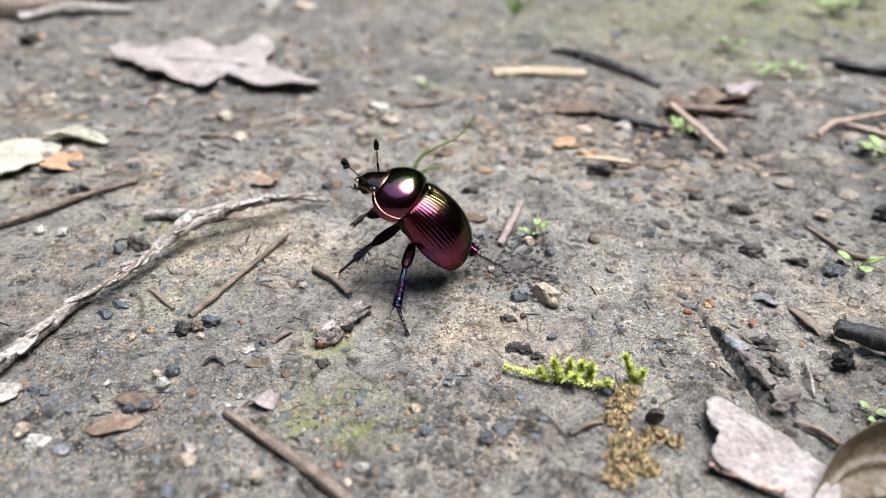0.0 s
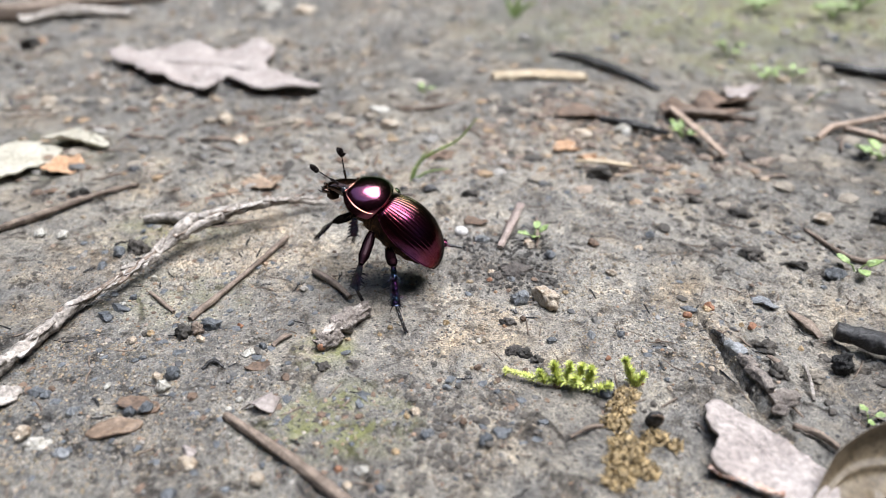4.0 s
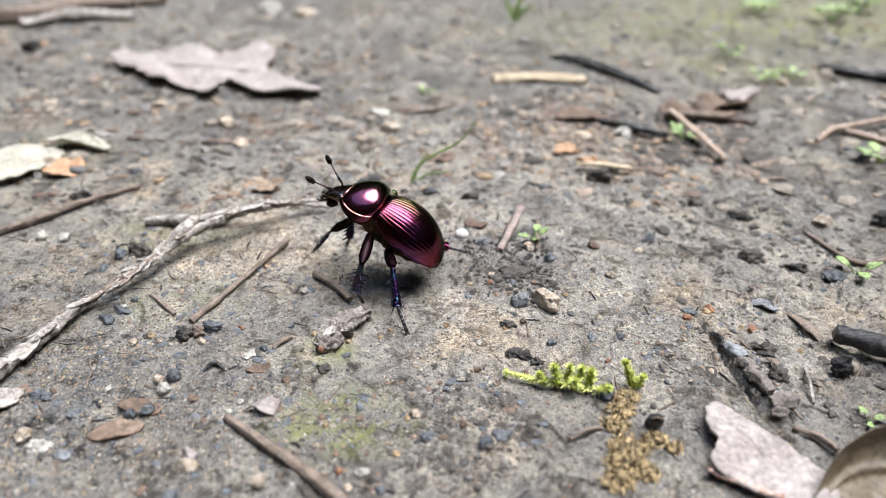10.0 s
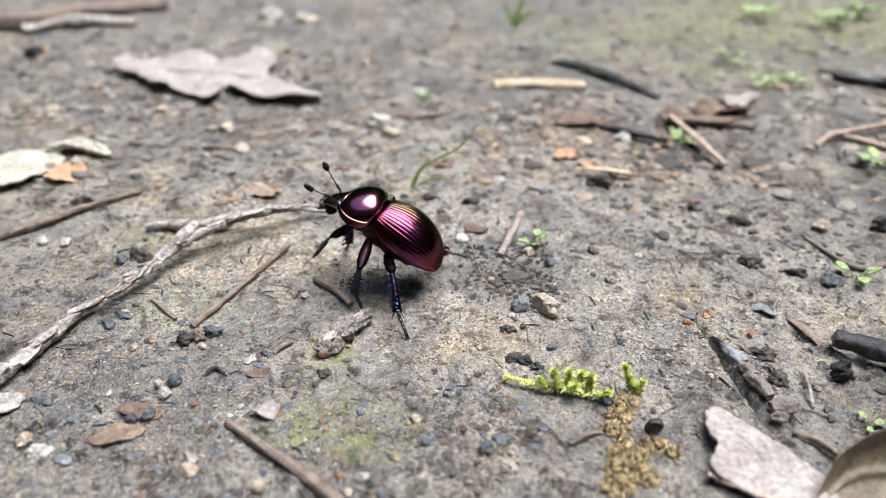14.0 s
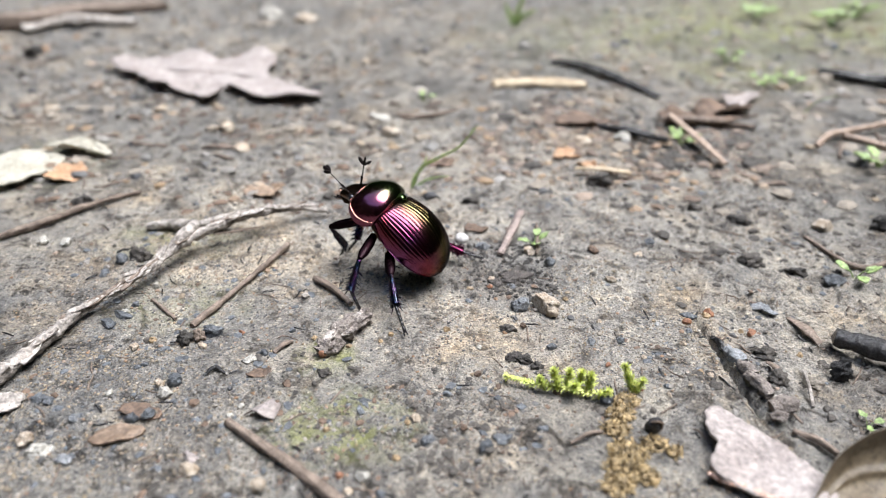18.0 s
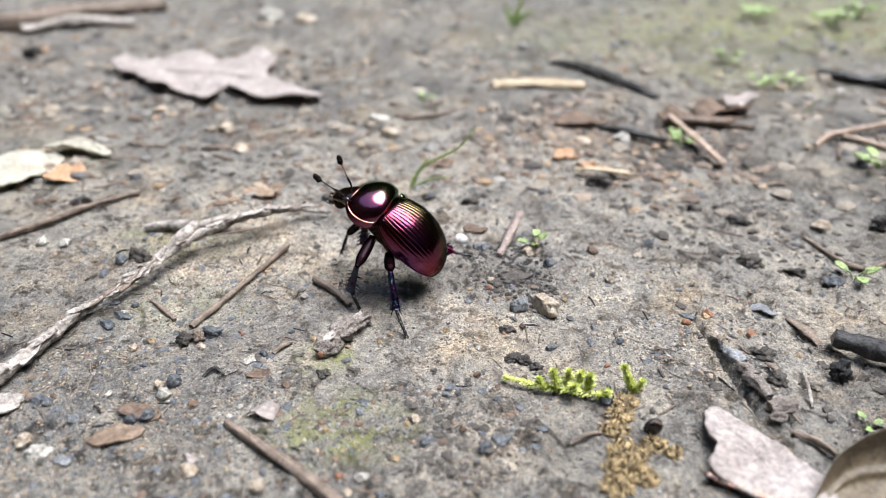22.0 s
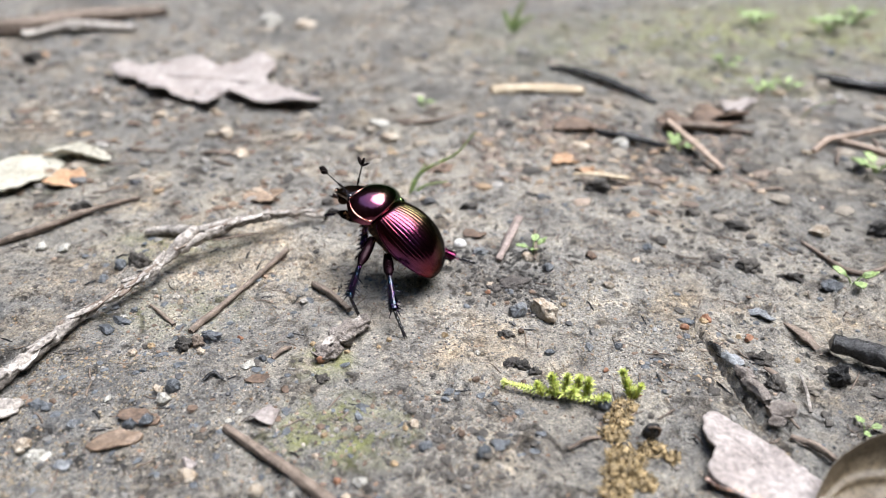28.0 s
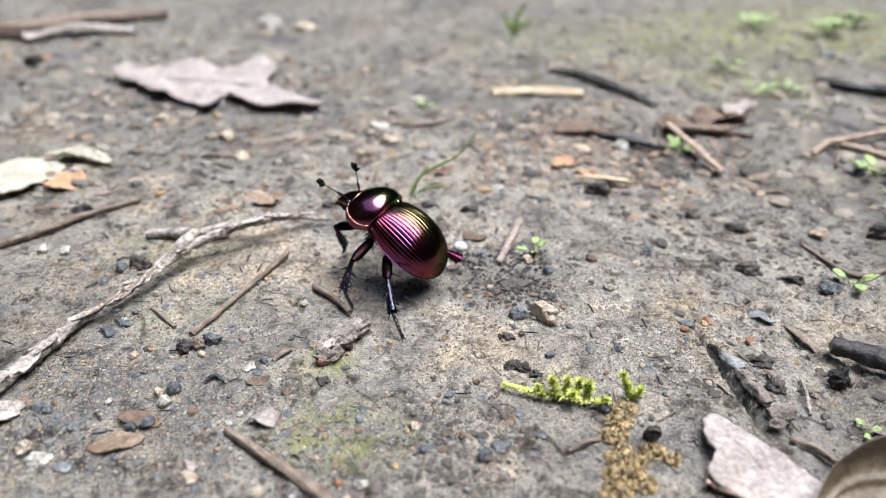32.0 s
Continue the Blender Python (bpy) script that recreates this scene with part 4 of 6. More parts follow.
# ---- stones and clods ----
def stone(x, y, rx, ry, rz, mat, label, seed, sunk=0.3, turn=0.0, facets=5, rough=0.24, name="pebble", category="pebble", group="pebbles on the clay"):
    if name == "pebble":
        shape = ball(rx, ry, rz, seed, rough, 4, facets)
    else:  # crumbly
        shape = ball(rx * 0.85, ry * 0.85, rz * 1.1, seed, 0.55, 4, 3)
    shape = turned(shape, Matrix.Rotation(radians(turn), 4, "Z"))
    return thing(name, shape, mat, (x, y, surface(x, y) + rz * (1 - 2 * sunk)), label, category, group)


stone(9.9, -4.6, 1.25, 1.15, 1.15, STONE_GREY, "smooth blue-grey pebble beside a tan one", 1, 0.18)
stone(13.7, -4.9, 2.3, 1.7, 1.55, STONE_TAN, "angular tan and white pebble on clay", 2, 0.16, -25, 7)
stone(2.7, 12.9, 1.1, 0.85, 0.8, STONE_WHITE, "smooth white pebble on clay", 3, 0.25, -15, 1, 0.05)
stone(5.9, 10.7, 1.3, 0.9, 0.7, STONE_GREY, "light grey pebble on clay", 4, 0.25, 10)
stone(12.9, 9.4, 1.1, 0.9, 0.7, STONE_TAN, "brownish pebble under a seedling", 5, 0.3)
stone(17.8, -22.1, 0.75, 0.7, 0.7, STONE_DARK, "round black pebble beside moss", 6, 0.2, 0, 0, 0.1)
stone(46.6, -16.6, 1.35, 1.2, 1.15, CHARCOAL, "crumbly black charcoal lump on clay", 8, 0.2, 0, 0, 0.5, "charcoal_lump", "charcoal")
stone(34.7, -5.1, 0.7, 0.65, 0.65, STONE_RED, "dark reddish pebble on clay", 9, 0.25)
stone(31.0, -7.6, 0.6, 0.45, 0.45, STONE_RED, "small orange-red pebble on clay", 10, 0.2, 0, 0, 0.1)
stone(31.6, -5.6, 1.2, 0.7, 0.5, STONE_DARK, "flat slate pebble on clay", 11, 0.4, -20)
stone(23.2, 2.0, 0.8, 0.7, 0.6, STONE_TAN, "small brown pebble on clay", 12, 0.3)
stone(61.1, 19.1, 1.7, 1.4, 1.2, STONE_TAN, "brown stone on wet clay", 13, 0.3)
stone(70.5, 19.2, 1.8, 1.5, 1.5, SOIL_DARK, "dark soil clod on wet clay", 14, 0.3, 0, 2, 0.3, "soil_clod", "soil")
stone(55.9, 3.6, 1.7, 1.3, 1.0, STONE_DARK, "dark wet stone on clay", 15, 0.35)
stone(15.2, 6.4, 0.9, 0.7, 0.7, STONE_DARK, "small dark pebble on clay", 16, 0.3)
stone(-31.0, -20.9, 0.85, 0.85, 0.75, STONE_PALE, "rough cream pebble on clay", 17, 0.2, 0, 3, 0.2)
stone(-30.5, -19.1, 0.85, 0.75, 0.75, STONE_DARK, "smooth dark grey pebble on clay", 18, 0.25, 0, 1)
stone(-32.0, -19.6, 0.6, 0.6, 0.6, STONE_TAN, "tan pebble on clay", 19, 0.25)
stone(-33.2, -24.9, 0.7, 0.6, 0.6, STONE_DARK, "shiny black pebble on clay", 20, 0.2, 0, 3)
stone(-31.6, -24.4, 0.85, 0.65, 0.65, STONE_DARK, "shiny black pebble on clay", 21, 0.2, 30, 3)
stone(-24.9, -31.8, 0.95, 0.8, 0.8, STONE_TAN, "olive-brown pebble on clay", 22, 0.25)
stone(-25.2, -30.2, 0.85, 0.7, 0.6, LEAF_PINK, "pinkish pebble on clay", 23, 0.3)
stone(-17.6, -33.9, 0.75, 0.7, 0.65, STONE_TAN, "rounded tan pebble on clay", 24, 0.25, 0, 0, 0.05)
stone(-22.1, -22.8, 0.4, 0.35, 0.3, STONE_PALE, "tiny white pebble on clay", 25, 0.2, 0, 0)
stone(-23.0, -15.1, 0.9, 0.75, 0.4, STONE_PALE, "flat whitish quartz flake in clay", 26, 0.25)
stone(-9.0, -34.8, 0.5, 0.45, 0.4, STONE_TAN, "tiny tan pebble on clay", 27, 0.25)
stone(-6.0, -35.0, 0.6, 0.5, 0.4, STONE_DARK, "tiny dark pebble on clay", 28, 0.3)
stone(-25.4, -35.6, 0.8, 0.7, 0.7, STONE_DARK, "small slate pebble on clay", 29, 0.3)
stone(-41.0, -29.3, 1.2, 1.0, 0.8, STONE_PALE, "rough whitish pebble on clay", 30, 0.4, 0, 6, 0.5)
stone(-43.0, -28.0, 1.0, 0.9, 0.7, STONE_TAN, "tan pebble on clay", 31, 0.3)
stone(-44.5, -22.0, 0.9, 0.7, 0.6, STONE_DARK, "dark pebble on clay", 32, 0.3)
stone(-41.3, -6.7, 1.5, 0.7, 0.6, STONE_DARK, "blue-black flat pebble under the twig", 33, 0.35, -20)
stone(-42.4, -8.6, 1.3, 0.7, 0.5, STONE_DARK, "blue-black flat pebble under the twig", 34, 0.35, -30)
stone(-13.7, 30.0, 1.0, 0.8, 0.8, STONE_DARK, "dark pebble behind the beetle", 35, 0.3)
stone(4.5, 25.0, 1.6, 1.0, 0.8, SOIL_DARK, "dark soil clod behind the beetle", 36, 0.3, 5, 2, 0.3, "soil_clod", "soil")
stone(-19.0, 26.0, 1.3, 0.9, 0.8, SOIL_DARK, "dark soil clod on clay", 37, 0.3, 0, 2, 0.3, "soil_clod", "soil")
stone(-13.5, 62.0, 2.2, 1.8, 1.2, STONE_PALE, "pale stone on far clay", 38, 0.35)
stone(-11.0, 55.0, 2.0, 1.6, 1.2, STONE_TAN, "tan stone on far clay", 39, 0.35)
stone(-54.3, 147.3, 4.5, 3.5, 3.0, STONE_PALE, "pale stone on far clay", 40, 0.3)
stone(-43.0, 147.0, 4.0, 3.0, 2.0, STONE_TAN, "tan stone on far clay", 41, 0.3)
stone(-62.0, 67.0, 2.0, 1.5, 1.1, STONE_TAN, "tan stone on far clay", 42, 0.3)
stone(-86.0, 68.0, 2.2, 1.7, 1.1, STONE_TAN, "tan stone on far clay", 43, 0.3)
stone(-110.0, 108.0, 3.2, 2.2, 2.2, SOIL_DARK, "dark olive soil clod on far clay", 44, 0.3, 0, 2, 0.3, "soil_clod", "soil")
stone(-45.0, 57.0, 1.8, 1.6, 1.4, STONE_TAN, "brown stone on clay", 45, 0.3)
stone(-39.0, 46.0, 1.6, 1.4, 0.9, STONE_TAN, "tan stone on clay", 46, 0.3)
stone(27.0, 50.5, 2.2, 1.7, 1.1, STONE_TAN, "tan stone among leaf crumbs", 47, 0.3)
stone(36.0, 53.0, 1.8, 1.3, 1.1, STONE_PALE, "whitish stone among leaf crumbs", 48, 0.3)
stone(27.5, 33.0, 2.6, 1.6, 1.5, SOIL_DARK, "dark soil clod under a straw", 49, 0.35, 0, 2, 0.4, "soil_clod", "soil")
stone(-44.0, 6.5, 1.6, 1.3, 1.2, SOIL_DARK, "dark crumbly clod behind the twig", 50, 0.3, 0, 2, 0.4, "soil_clod", "soil")
stone(-60.0, 24.5, 1.9, 1.4, 1.1, SOIL_DARK, "dark crumbly clod on clay", 51, 0.35, 0, 2, 0.4, "soil_clod", "soil")
stone(-31.3, -11.9, 1.25, 0.95, 0.9, SOIL_DARK, "black crumbly clod on clay", 52, 0.25, 0, 0, 0.6, "soil_clod", "soil")
stone(-29.9, -11.4, 0.9, 0.8, 0.8, BARK_BROWN, "brown fibrous clod on clay", 53, 0.25, 0, 0, 0.7, "soil_clod", "soil")
stone(-28.4, -10.4, 1.35, 0.9, 0.9, STONE_DARK, "black shiny lump on clay", 54, 0.2, -20, 5, 0.4)
stone(10.2, 3.0, 2.5, 1.9, 0.55, SOIL_SCRAPED, "low heap of dark damp soil scraped up by the beetle", 81, 0.45, 10, 2, 0.5, "soil_clod", "soil")
stone(7.2, 1.6, 1.6, 1.1, 0.4, SOIL_SCRAPED, "dark damp soil scrap beside the heap", 82, 0.45, 40, 2, 0.5, "soil_clod", "soil")
stone(13.0, -13.2, 0.7, 0.5, 0.45, STONE_DARK, "small blue-black pebble on clay", 83, 0.3)
stone(8.4, -14.6, 1.3, 0.9, 0.45, SOIL_SCRAPED, "dark crumbly soil scrap on clay", 84, 0.4, 20, 2, 0.5, "soil_clod", "soil")
stone(8.0, -9.5, 1.1, 0.8, 0.5, SOIL_DARK, "dark soil crumb on clay", 55, 0.35, 0, 2, 0.5, "soil_clod", "soil")
stone(9.5, -15.2, 1.2, 0.9, 0.6, SOIL_DARK, "dark soil crumb on clay", 56, 0.35, 0, 2, 0.5, "soil_clod", "soil")
stone(11.0, -16.4, 0.9, 0.6, 0.5, SOIL_DARK, "dark soil crumb on clay", 57, 0.35, 0, 2, 0.5, "soil_clod", "soil")
stone(6.0, -28.0, 1.3, 0.8, 0.35, STONE_DARK, "flat dark slate flake on clay", 58, 0.4, 20)
stone(-9.0, -21.8, 1.2, 0.6, 0.35, STONE_DARK, "flat bluish slate flake on clay", 59, 0.35, 10)
stone(-13.6, -18.0, 0.9, 0.6, 0.5, SOIL_DARK, "small dark clod below the bark chunk", 60, 0.3, 0, 2, 0.4, "soil_clod", "soil")
stone(60.5, -9.0, 2.0, 1.4, 1.0, SOIL_DARK, "dark soil clod on wet clay", 61, 0.35, 0, 2, 0.4, "soil_clod", "soil")
stone(39.0, -12.5, 1.8, 1.3, 0.8, SOIL_DARK, "dark soil clod on wet clay", 62, 0.35, 0, 2, 0.5, "soil_clod", "soil")
stone(43.0, -17.5, 1.7, 1.1, 0.8, SOIL_CLAY, "grey clay clod on wet clay", 63, 0.35, 0, 2, 0.5, "soil_clod", "soil")
stone(38.5, -18.0, 1.3, 1.3, 0.9, SOIL_DARK, "dark soil clod on wet clay", 64, 0.35, 0, 2, 0.5, "soil_clod", "soil")
stone(48.5, 21.0, 2.0, 1.0, 0.9, SOIL_DARK, "dark soil clod on wet clay", 65, 0.35, -30, 2, 0.4, "soil_clod", "soil")
stone(46.0, 9.0, 2.3, 1.8, 0.9, SOIL_DARK, "dark soil clod on wet clay", 66, 0.35, 0, 2, 0.5, "soil_clod", "soil")
stone(51.5, 6.5, 1.9, 0.9, 0.7, SOIL_DARK, "dark soil clod on wet clay", 67, 0.35, -25, 2, 0.4, "soil_clod", "soil")
stone(42.5, 26.0, 1.7, 1.1, 0.9, SOIL_DARK, "dark soil clod on wet clay", 68, 0.35, 0, 2, 0.4, "soil_clod", "soil")

# small single pebbles bedded in the clay
SEED = 400
for mat, label, spots in (
        (STONE_OCHRE, "small ochre pebble on clay", ((-6.5, -10.8, 0.35), (-7.7, -11.9, 0.3), (34, -6, 0.5), (29.6, -17.5, 0.45), (38, -8, 0.4), (43.6, -12.5, 0.4), (0.4, -9.5, 0.45), (-4.7, -30.5, 0.4), (-11.4, -13.2, 0.35), (-15.9, -11.1, 0.35), (-35.4, -12, 0.45), (-3.8, -25.7, 0.35), (-12.3, -26.6, 0.4), (16.3, -2.5, 0.35),)),
        (STONE_TAN, "small tan pebble on clay", ((30.5, -18.2, 0.4), (23.8, -14.6, 0.4), (24.9, -21.4, 0.35), (6.7, 1.9, 0.5), (28.8, 8.9, 0.6), (-2.9, -25.2, 0.65), (-37.3, -13.2, 0.55), (-29.2, -12.8, 0.5), (29.3, -11.9, 0.4), (34.9, -10.8, 0.35), (19.9, -7.4, 0.35), (24.6, -2.5, 0.4), (13.6, -18.5, 0.35), (-12.7, -29.6, 0.35),)),
        (STONE_RED, "small reddish-brown pebble on clay", ((38.9, -8.9, 0.55), (22.1, -20.4, 0.3), (6.3, -0.1, 0.4), (-16.7, -29.3, 0.4), (-25.2, -9.8, 0.4), (19.2, -16.1, 0.35), (-10, -32.8, 0.4),)),
        (STONE_DARK, "small dark slate pebble on clay", ((21.8, -11.6, 0.5), (25.1, -19.9, 0.35), (31.4, 12.8, 0.7), (-1.6, -28, 0.7), (-18.9, -9.7, 0.4), (-21.5, -13.9, 0.5), (-43.2, -22.3, 0.6), (-34.9, -16.2, 0.4), (-40.3, -4.6, 0.5), (-47.7, 3.2, 0.7), (-46.2, 5.7, 0.9), (6, -21.6, 0.4), (10.3, -26.6, 0.5), (4.3, -29.3, 0.7),)),
        (STONE_GREY, "small blue-grey pebble on clay", ((18, -11.9, 0.55), (-39.2, -24.9, 0.6), (-37.7, -30.7, 0.7), (0.4, -20.8, 0.45),)),
        (LEAF_BROWN, "small brown lump on clay", ((22.2, 9.4, 0.9), (10, -8.8, 0.4), (-17.6, -19.6, 0.45), (-43, -21.3, 0.4), (3.9, -18, 0.4), (9.4, -18, 0.35), (2.1, -26.6, 0.4),)),
        (STONE_PALE, "small whitish pebble on clay", ((4.2, -12.9, 0.4), (-7.8, -33.1, 0.6), (-23, -24, 0.35), (-21.8, -28.2, 0.35), (-37.2, -20.9, 0.45), (-39.4, 0.1, 0.5), (-41.3, -5.9, 0.45), (-60.4, 11.8, 0.9), (-56.6, 11, 0.9),))):
    for x, y, r in spots:
        SEED += 1
        stone(x, y, r * 1.15, r * 0.95, r * 0.85, mat, label, SEED, 0.34, SEED * 37, 4, 0.25)

# a split black seed husk standing on the dry moss
husk = thing("seed_husk", turned(ball(0.95, 0.55, 1.15, 71, 0.08, 3, 1), Matrix.Rotation(radians(18), 4, "Y")), BARK_DARK, (21.7, -26.7, surface(21.7, -26.7) + 1.0), "open black seed husk leaning on dry moss", "seed husk")
part("rim", tube([(-0.5, -0.35, 0.9), (0.2, -0.5, 1.05), (0.75, -0.35, 0.5), (0.6, -0.3, -0.5)], (0.1, 0.14, 0.14, 0.08), 20, 6), LEAF_BROWN, husk, "thin brown lip of the husk")


# ---- moss and seedlings ----
def blade(base_pt, direction, length, width, droop=0.3):
    """One tiny pointed leaf, two quads and a tip."""
    d = Vector(direction).normalized()
    s = d.cross(Vector((0, 0, 1)))
    s = s.normalized() if s.length > 1e-3 else Vector((1, 0, 0))
    n = s.cross(d)
    b = Vector(base_pt)
    pts = []
    for k, w in ((0.0, 0.35), (0.4, 1.0), (0.75, 0.6)):
        c = b + d * (k * length) - n * (droop * length * k * k)
        pts += [tuple(c - s * (w * width / 2) + n * 0.12 * width), tuple(c), tuple(c + s * (w * width / 2) + n * 0.12 * width)]
    pts.append(tuple(b + d * length - n * droop * length))
    return pts, [(0, 1, 4, 3), (1, 2, 5, 4), (3, 4, 7, 6), (4, 5, 8, 7), (6, 7, 9), (7, 8, 9)]


def shoot(points, leaf_len, count, seed, spread=0.9, tip_star=True):
    """A moss stem with leaves in a spiral, and a star of leaves on its tip."""
    rng = random.Random(seed)
    c = spline(points, count)
    out = [tube(points, (0.16, 0.14, 0.08), 12, 6)]
    for i in range(count):
        d = Vector(c[min(i + 1, count - 1)] - c[max(i - 1, 0)]).normalized()
        a = i * 2.4 + rng.uniform(-0.3, 0.3)
        s = d.cross(Vector((0.1, 0.2, 1))).normalized()
        t = s.cross(d)
        f = 0.55 + 0.45 * math.sin(math.pi * min(1.0, 0.15 + i / count))
        out.append(blade(c[i], d * (1 - spread * 0.6) + (s * math.cos(a) + t * math.sin(a)) * spread, leaf_len * f * rng.uniform(0.75, 1.1), leaf_len * 0.26, rng.uniform(-0.35, 0.2)))
    if tip_star:
        d = Vector(c[-1] - c[-2]).normalized()
        for k in range(22):
            a = k * 2.4
            s = d.cross(Vector((0.1, 0.2, 1))).normalized()
            t = s.cross(d)
            w = 0.1 + 0.75 * k / 22
            out.append(blade(c[-1], d * (1.1 - w) + (s * math.cos(a) + t * math.sin(a)) * w, leaf_len * 0.8, leaf_len * 0.3, 0.1))
    return joined(*out)


moss = new("moss_plant")
moss.location = (0.0130, -0.0207, 0.0002)
tagged(moss, "bright yellow-green creeping moss sprig on clay", "moss")
mo = np.array((13.0, -20.7, 0.2))
for k, (pts, ll, cnt) in enumerate((
        ([(18.4, -21.6, 0.3), (14.0, -20.9, 0.8), (10.2, -20.2, 0.9), (7.3, -19.1, 0.9)], 0.95, 80),
        ([(12.6, -21.0, 0.5), (12.4, -20.6, 1.6), (12.2, -20.3, 2.5)], 1.15, 26),
        ([(14.3, -21.4, 0.5), (14.3, -21.5, 1.3), (14.2, -21.9, 1.9)], 1.25, 26),
        ([(13.6, -20.6, 0.5), (13.8, -20.2, 1.4), (13.9, -20.0, 2.2)], 1.1, 24),
        ([(16.0, -21.0, 0.4), (16.1, -20.7, 1.3), (16.2, -20.5, 2.0)], 1.2, 26),
        ([(15.0, -20.4, 0.4), (15.1, -20.0, 1.2), (15.3, -19.8, 1.9)], 1.1, 22),
        ([(17.0, -21.9, 0.3), (17.3, -21.9, 0.9), (17.8, -22.0, 1.3)], 1.0, 20),
        ([(11.2, -20.8, 0.5), (11.0, -20.6, 1.1), (10.7, -20.4, 1.7)], 0.9, 20))):
    part("shoot", shoot(np.array(pts) - mo, ll * 0.95, int(cnt * 2.2), 100 + k, 0.85), MOSS_GREEN, moss)
up_moss = thing("moss_plant", joined(shoot([(0.6, -0.4, 0.0), (0.2, 0.0, 1.4), (-0.4, 0.2, 2.9)], 1.0, 95, 121, 0.85), shoot([(0.9, -0.6, 0.0), (1.1, -0.4, 0.8), (1.5, -0.2, 1.3)], 0.9, 50, 122, 0.85)), MOSS_GREEN,
                (20.4, -20.4, 0.2), "upright yellow-green moss shoot on clay", "moss")


def dry_moss(name, at, radius, count, seed, label, mat=None):
    rng = random.Random(seed)
    parts = []
    for _ in range(count * 2):
        a, r = rng.uniform(0, 2 * math.pi), radius * math.sqrt(rng.random())
        x, y = math.cos(a) * r, math.sin(a) * r * 0.8
        z = surface(at[0] + x, at[1] + y) - at[2] + rng.uniform(0, 0.75) * (1 - r / radius * 0.7)
        parts.append(blade((x, y, z), (rng.uniform(-1, 1), rng.uniform(-1, 1), rng.uniform(-0.2, 0.7)), rng.uniform(0.3, 0.7), rng.uniform(0.14, 0.28), rng.uniform(-1.2, 1.4)))
    for _ in range(count // 5):
        a, r = rng.uniform(0, 2 * math.pi), radius * 0.8 * math.sqrt(rng.random())
        x, y = math.cos(a) * r, math.sin(a) * r * 0.8
        z = surface(at[0] + x, at[1] + y) - at[2] + 0.2
        parts.append(moved(ball(rng.uniform(0.25, 0.5), rng.uniform(0.25, 0.5), rng.uniform(0.15, 0.35), rng.randrange(999), 0.4, 2), (x, y, z)))
    return thing(name, joined(*parts), mat or MOSS_BROWN, at, label, "dry moss", "dry moss tufts", kind="")


for k, (x, y, r, n) in enumerate(((20.0, -22.3, 1.5, 110), (18.9, -24.2, 1.5, 120), (17.9, -26.4, 1.6, 110), (18.5, -29.6, 2.0, 220), (17.8, -31.8, 2.1, 220), (16.6, -33.8, 1.6, 120), (19.4, -32.6, 1.5, 120), (21.4, -28.4, 1.3, 80), (23.0, -29.4, 1.0, 50))):
    dry_moss("dry_moss", (x, y, surface(x, y)), r, n, 140 + k, "yellow-brown dried moss tuft on clay")


def seedling(at, count, size, seed, label, lift=1.0):
    """A few round leaves on thin stalks."""
    rng = random.Random(seed)
    root = new("seedling")
    root.location = [c * MM for c in at]
    tagged(root, label, "seedling", "seedlings on the clay")
    for k in range(count):
        a = 2 * math.pi * k / count + rng.uniform(-0.4, 0.4)
        e = Vector((math.cos(a) * size * 0.7, math.sin(a) * size * 0.7, lift * size * rng.uniform(0.5, 0.9)))
        part("stem", tube([(0, 0, -0.2), tuple(e * 0.5 + Vector((0, 0, 0.15 * size))), tuple(e)], (0.06 * size, 0.05 * size, 0.04 * size), 8, 6), GREEN, root)
        sh = leaf_shape((1.15, 0.95, 0.85, 1.0, 0.85, 0.95), (size * 0.52, size * 0.4), curl=0.12 * size, wave=0.12 * size, ragged=0.03, seed=seed + k, thick=0.05 * size, rings=5, seg=22)
        sh = turned(sh, Matrix.Rotation(a, 4, "Z") @ Matrix.Rotation(radians(rng.uniform(-35, 5)), 4, "Y"))
        part("leaf", moved(sh, tuple(e + Vector((math.cos(a), math.sin(a), 0)) * size * 0.35)), GREEN, root)
    return root


for x, y, n, s, sd, lb in ((-4.3, 73.0, 3, 1.8, 1, "tiny bright green seedling on clay"), (13.6, 11.2, 4, 1.6, 2, "tiny pale green seedling beside a pebble"), (47.3, 50.7, 5, 2.2, 3, "small green seedling beside a stick"),
                           (73.5, 101.5, 5, 2.8, 5, "bushy green seedling on mossy clay"), (75.5, 82.0, 5, 2.2, 6, "low green weed on mossy clay"), (82.5, 83.5, 4, 2.2, 7, "low green weed on mossy clay"),
                           (59.3, 5.0, 3, 2.0, 8, "tiny pale green seedling on wet clay"), (80.3, 39.1, 5, 3.0, 9, "small green weed on wet clay"), (45.6, -24.6, 3, 1.0, 10, "tiny bluish-green seedling beside the leaf"), (118.0, 138.0, 8, 4.0, 11, "low green weed patch on far clay"), (132.0, 150.0, 8, 4.0, 12, "low green weed patch on far clay"), (100.0, 150.0, 7, 4.0, 13, "low green weed patch on far clay"), (140.0, 130.0, 7, 4.0, 14, "low green weed patch on far clay")):
    seedling((x, y, surface(x, y)), n, s, sd, lb)


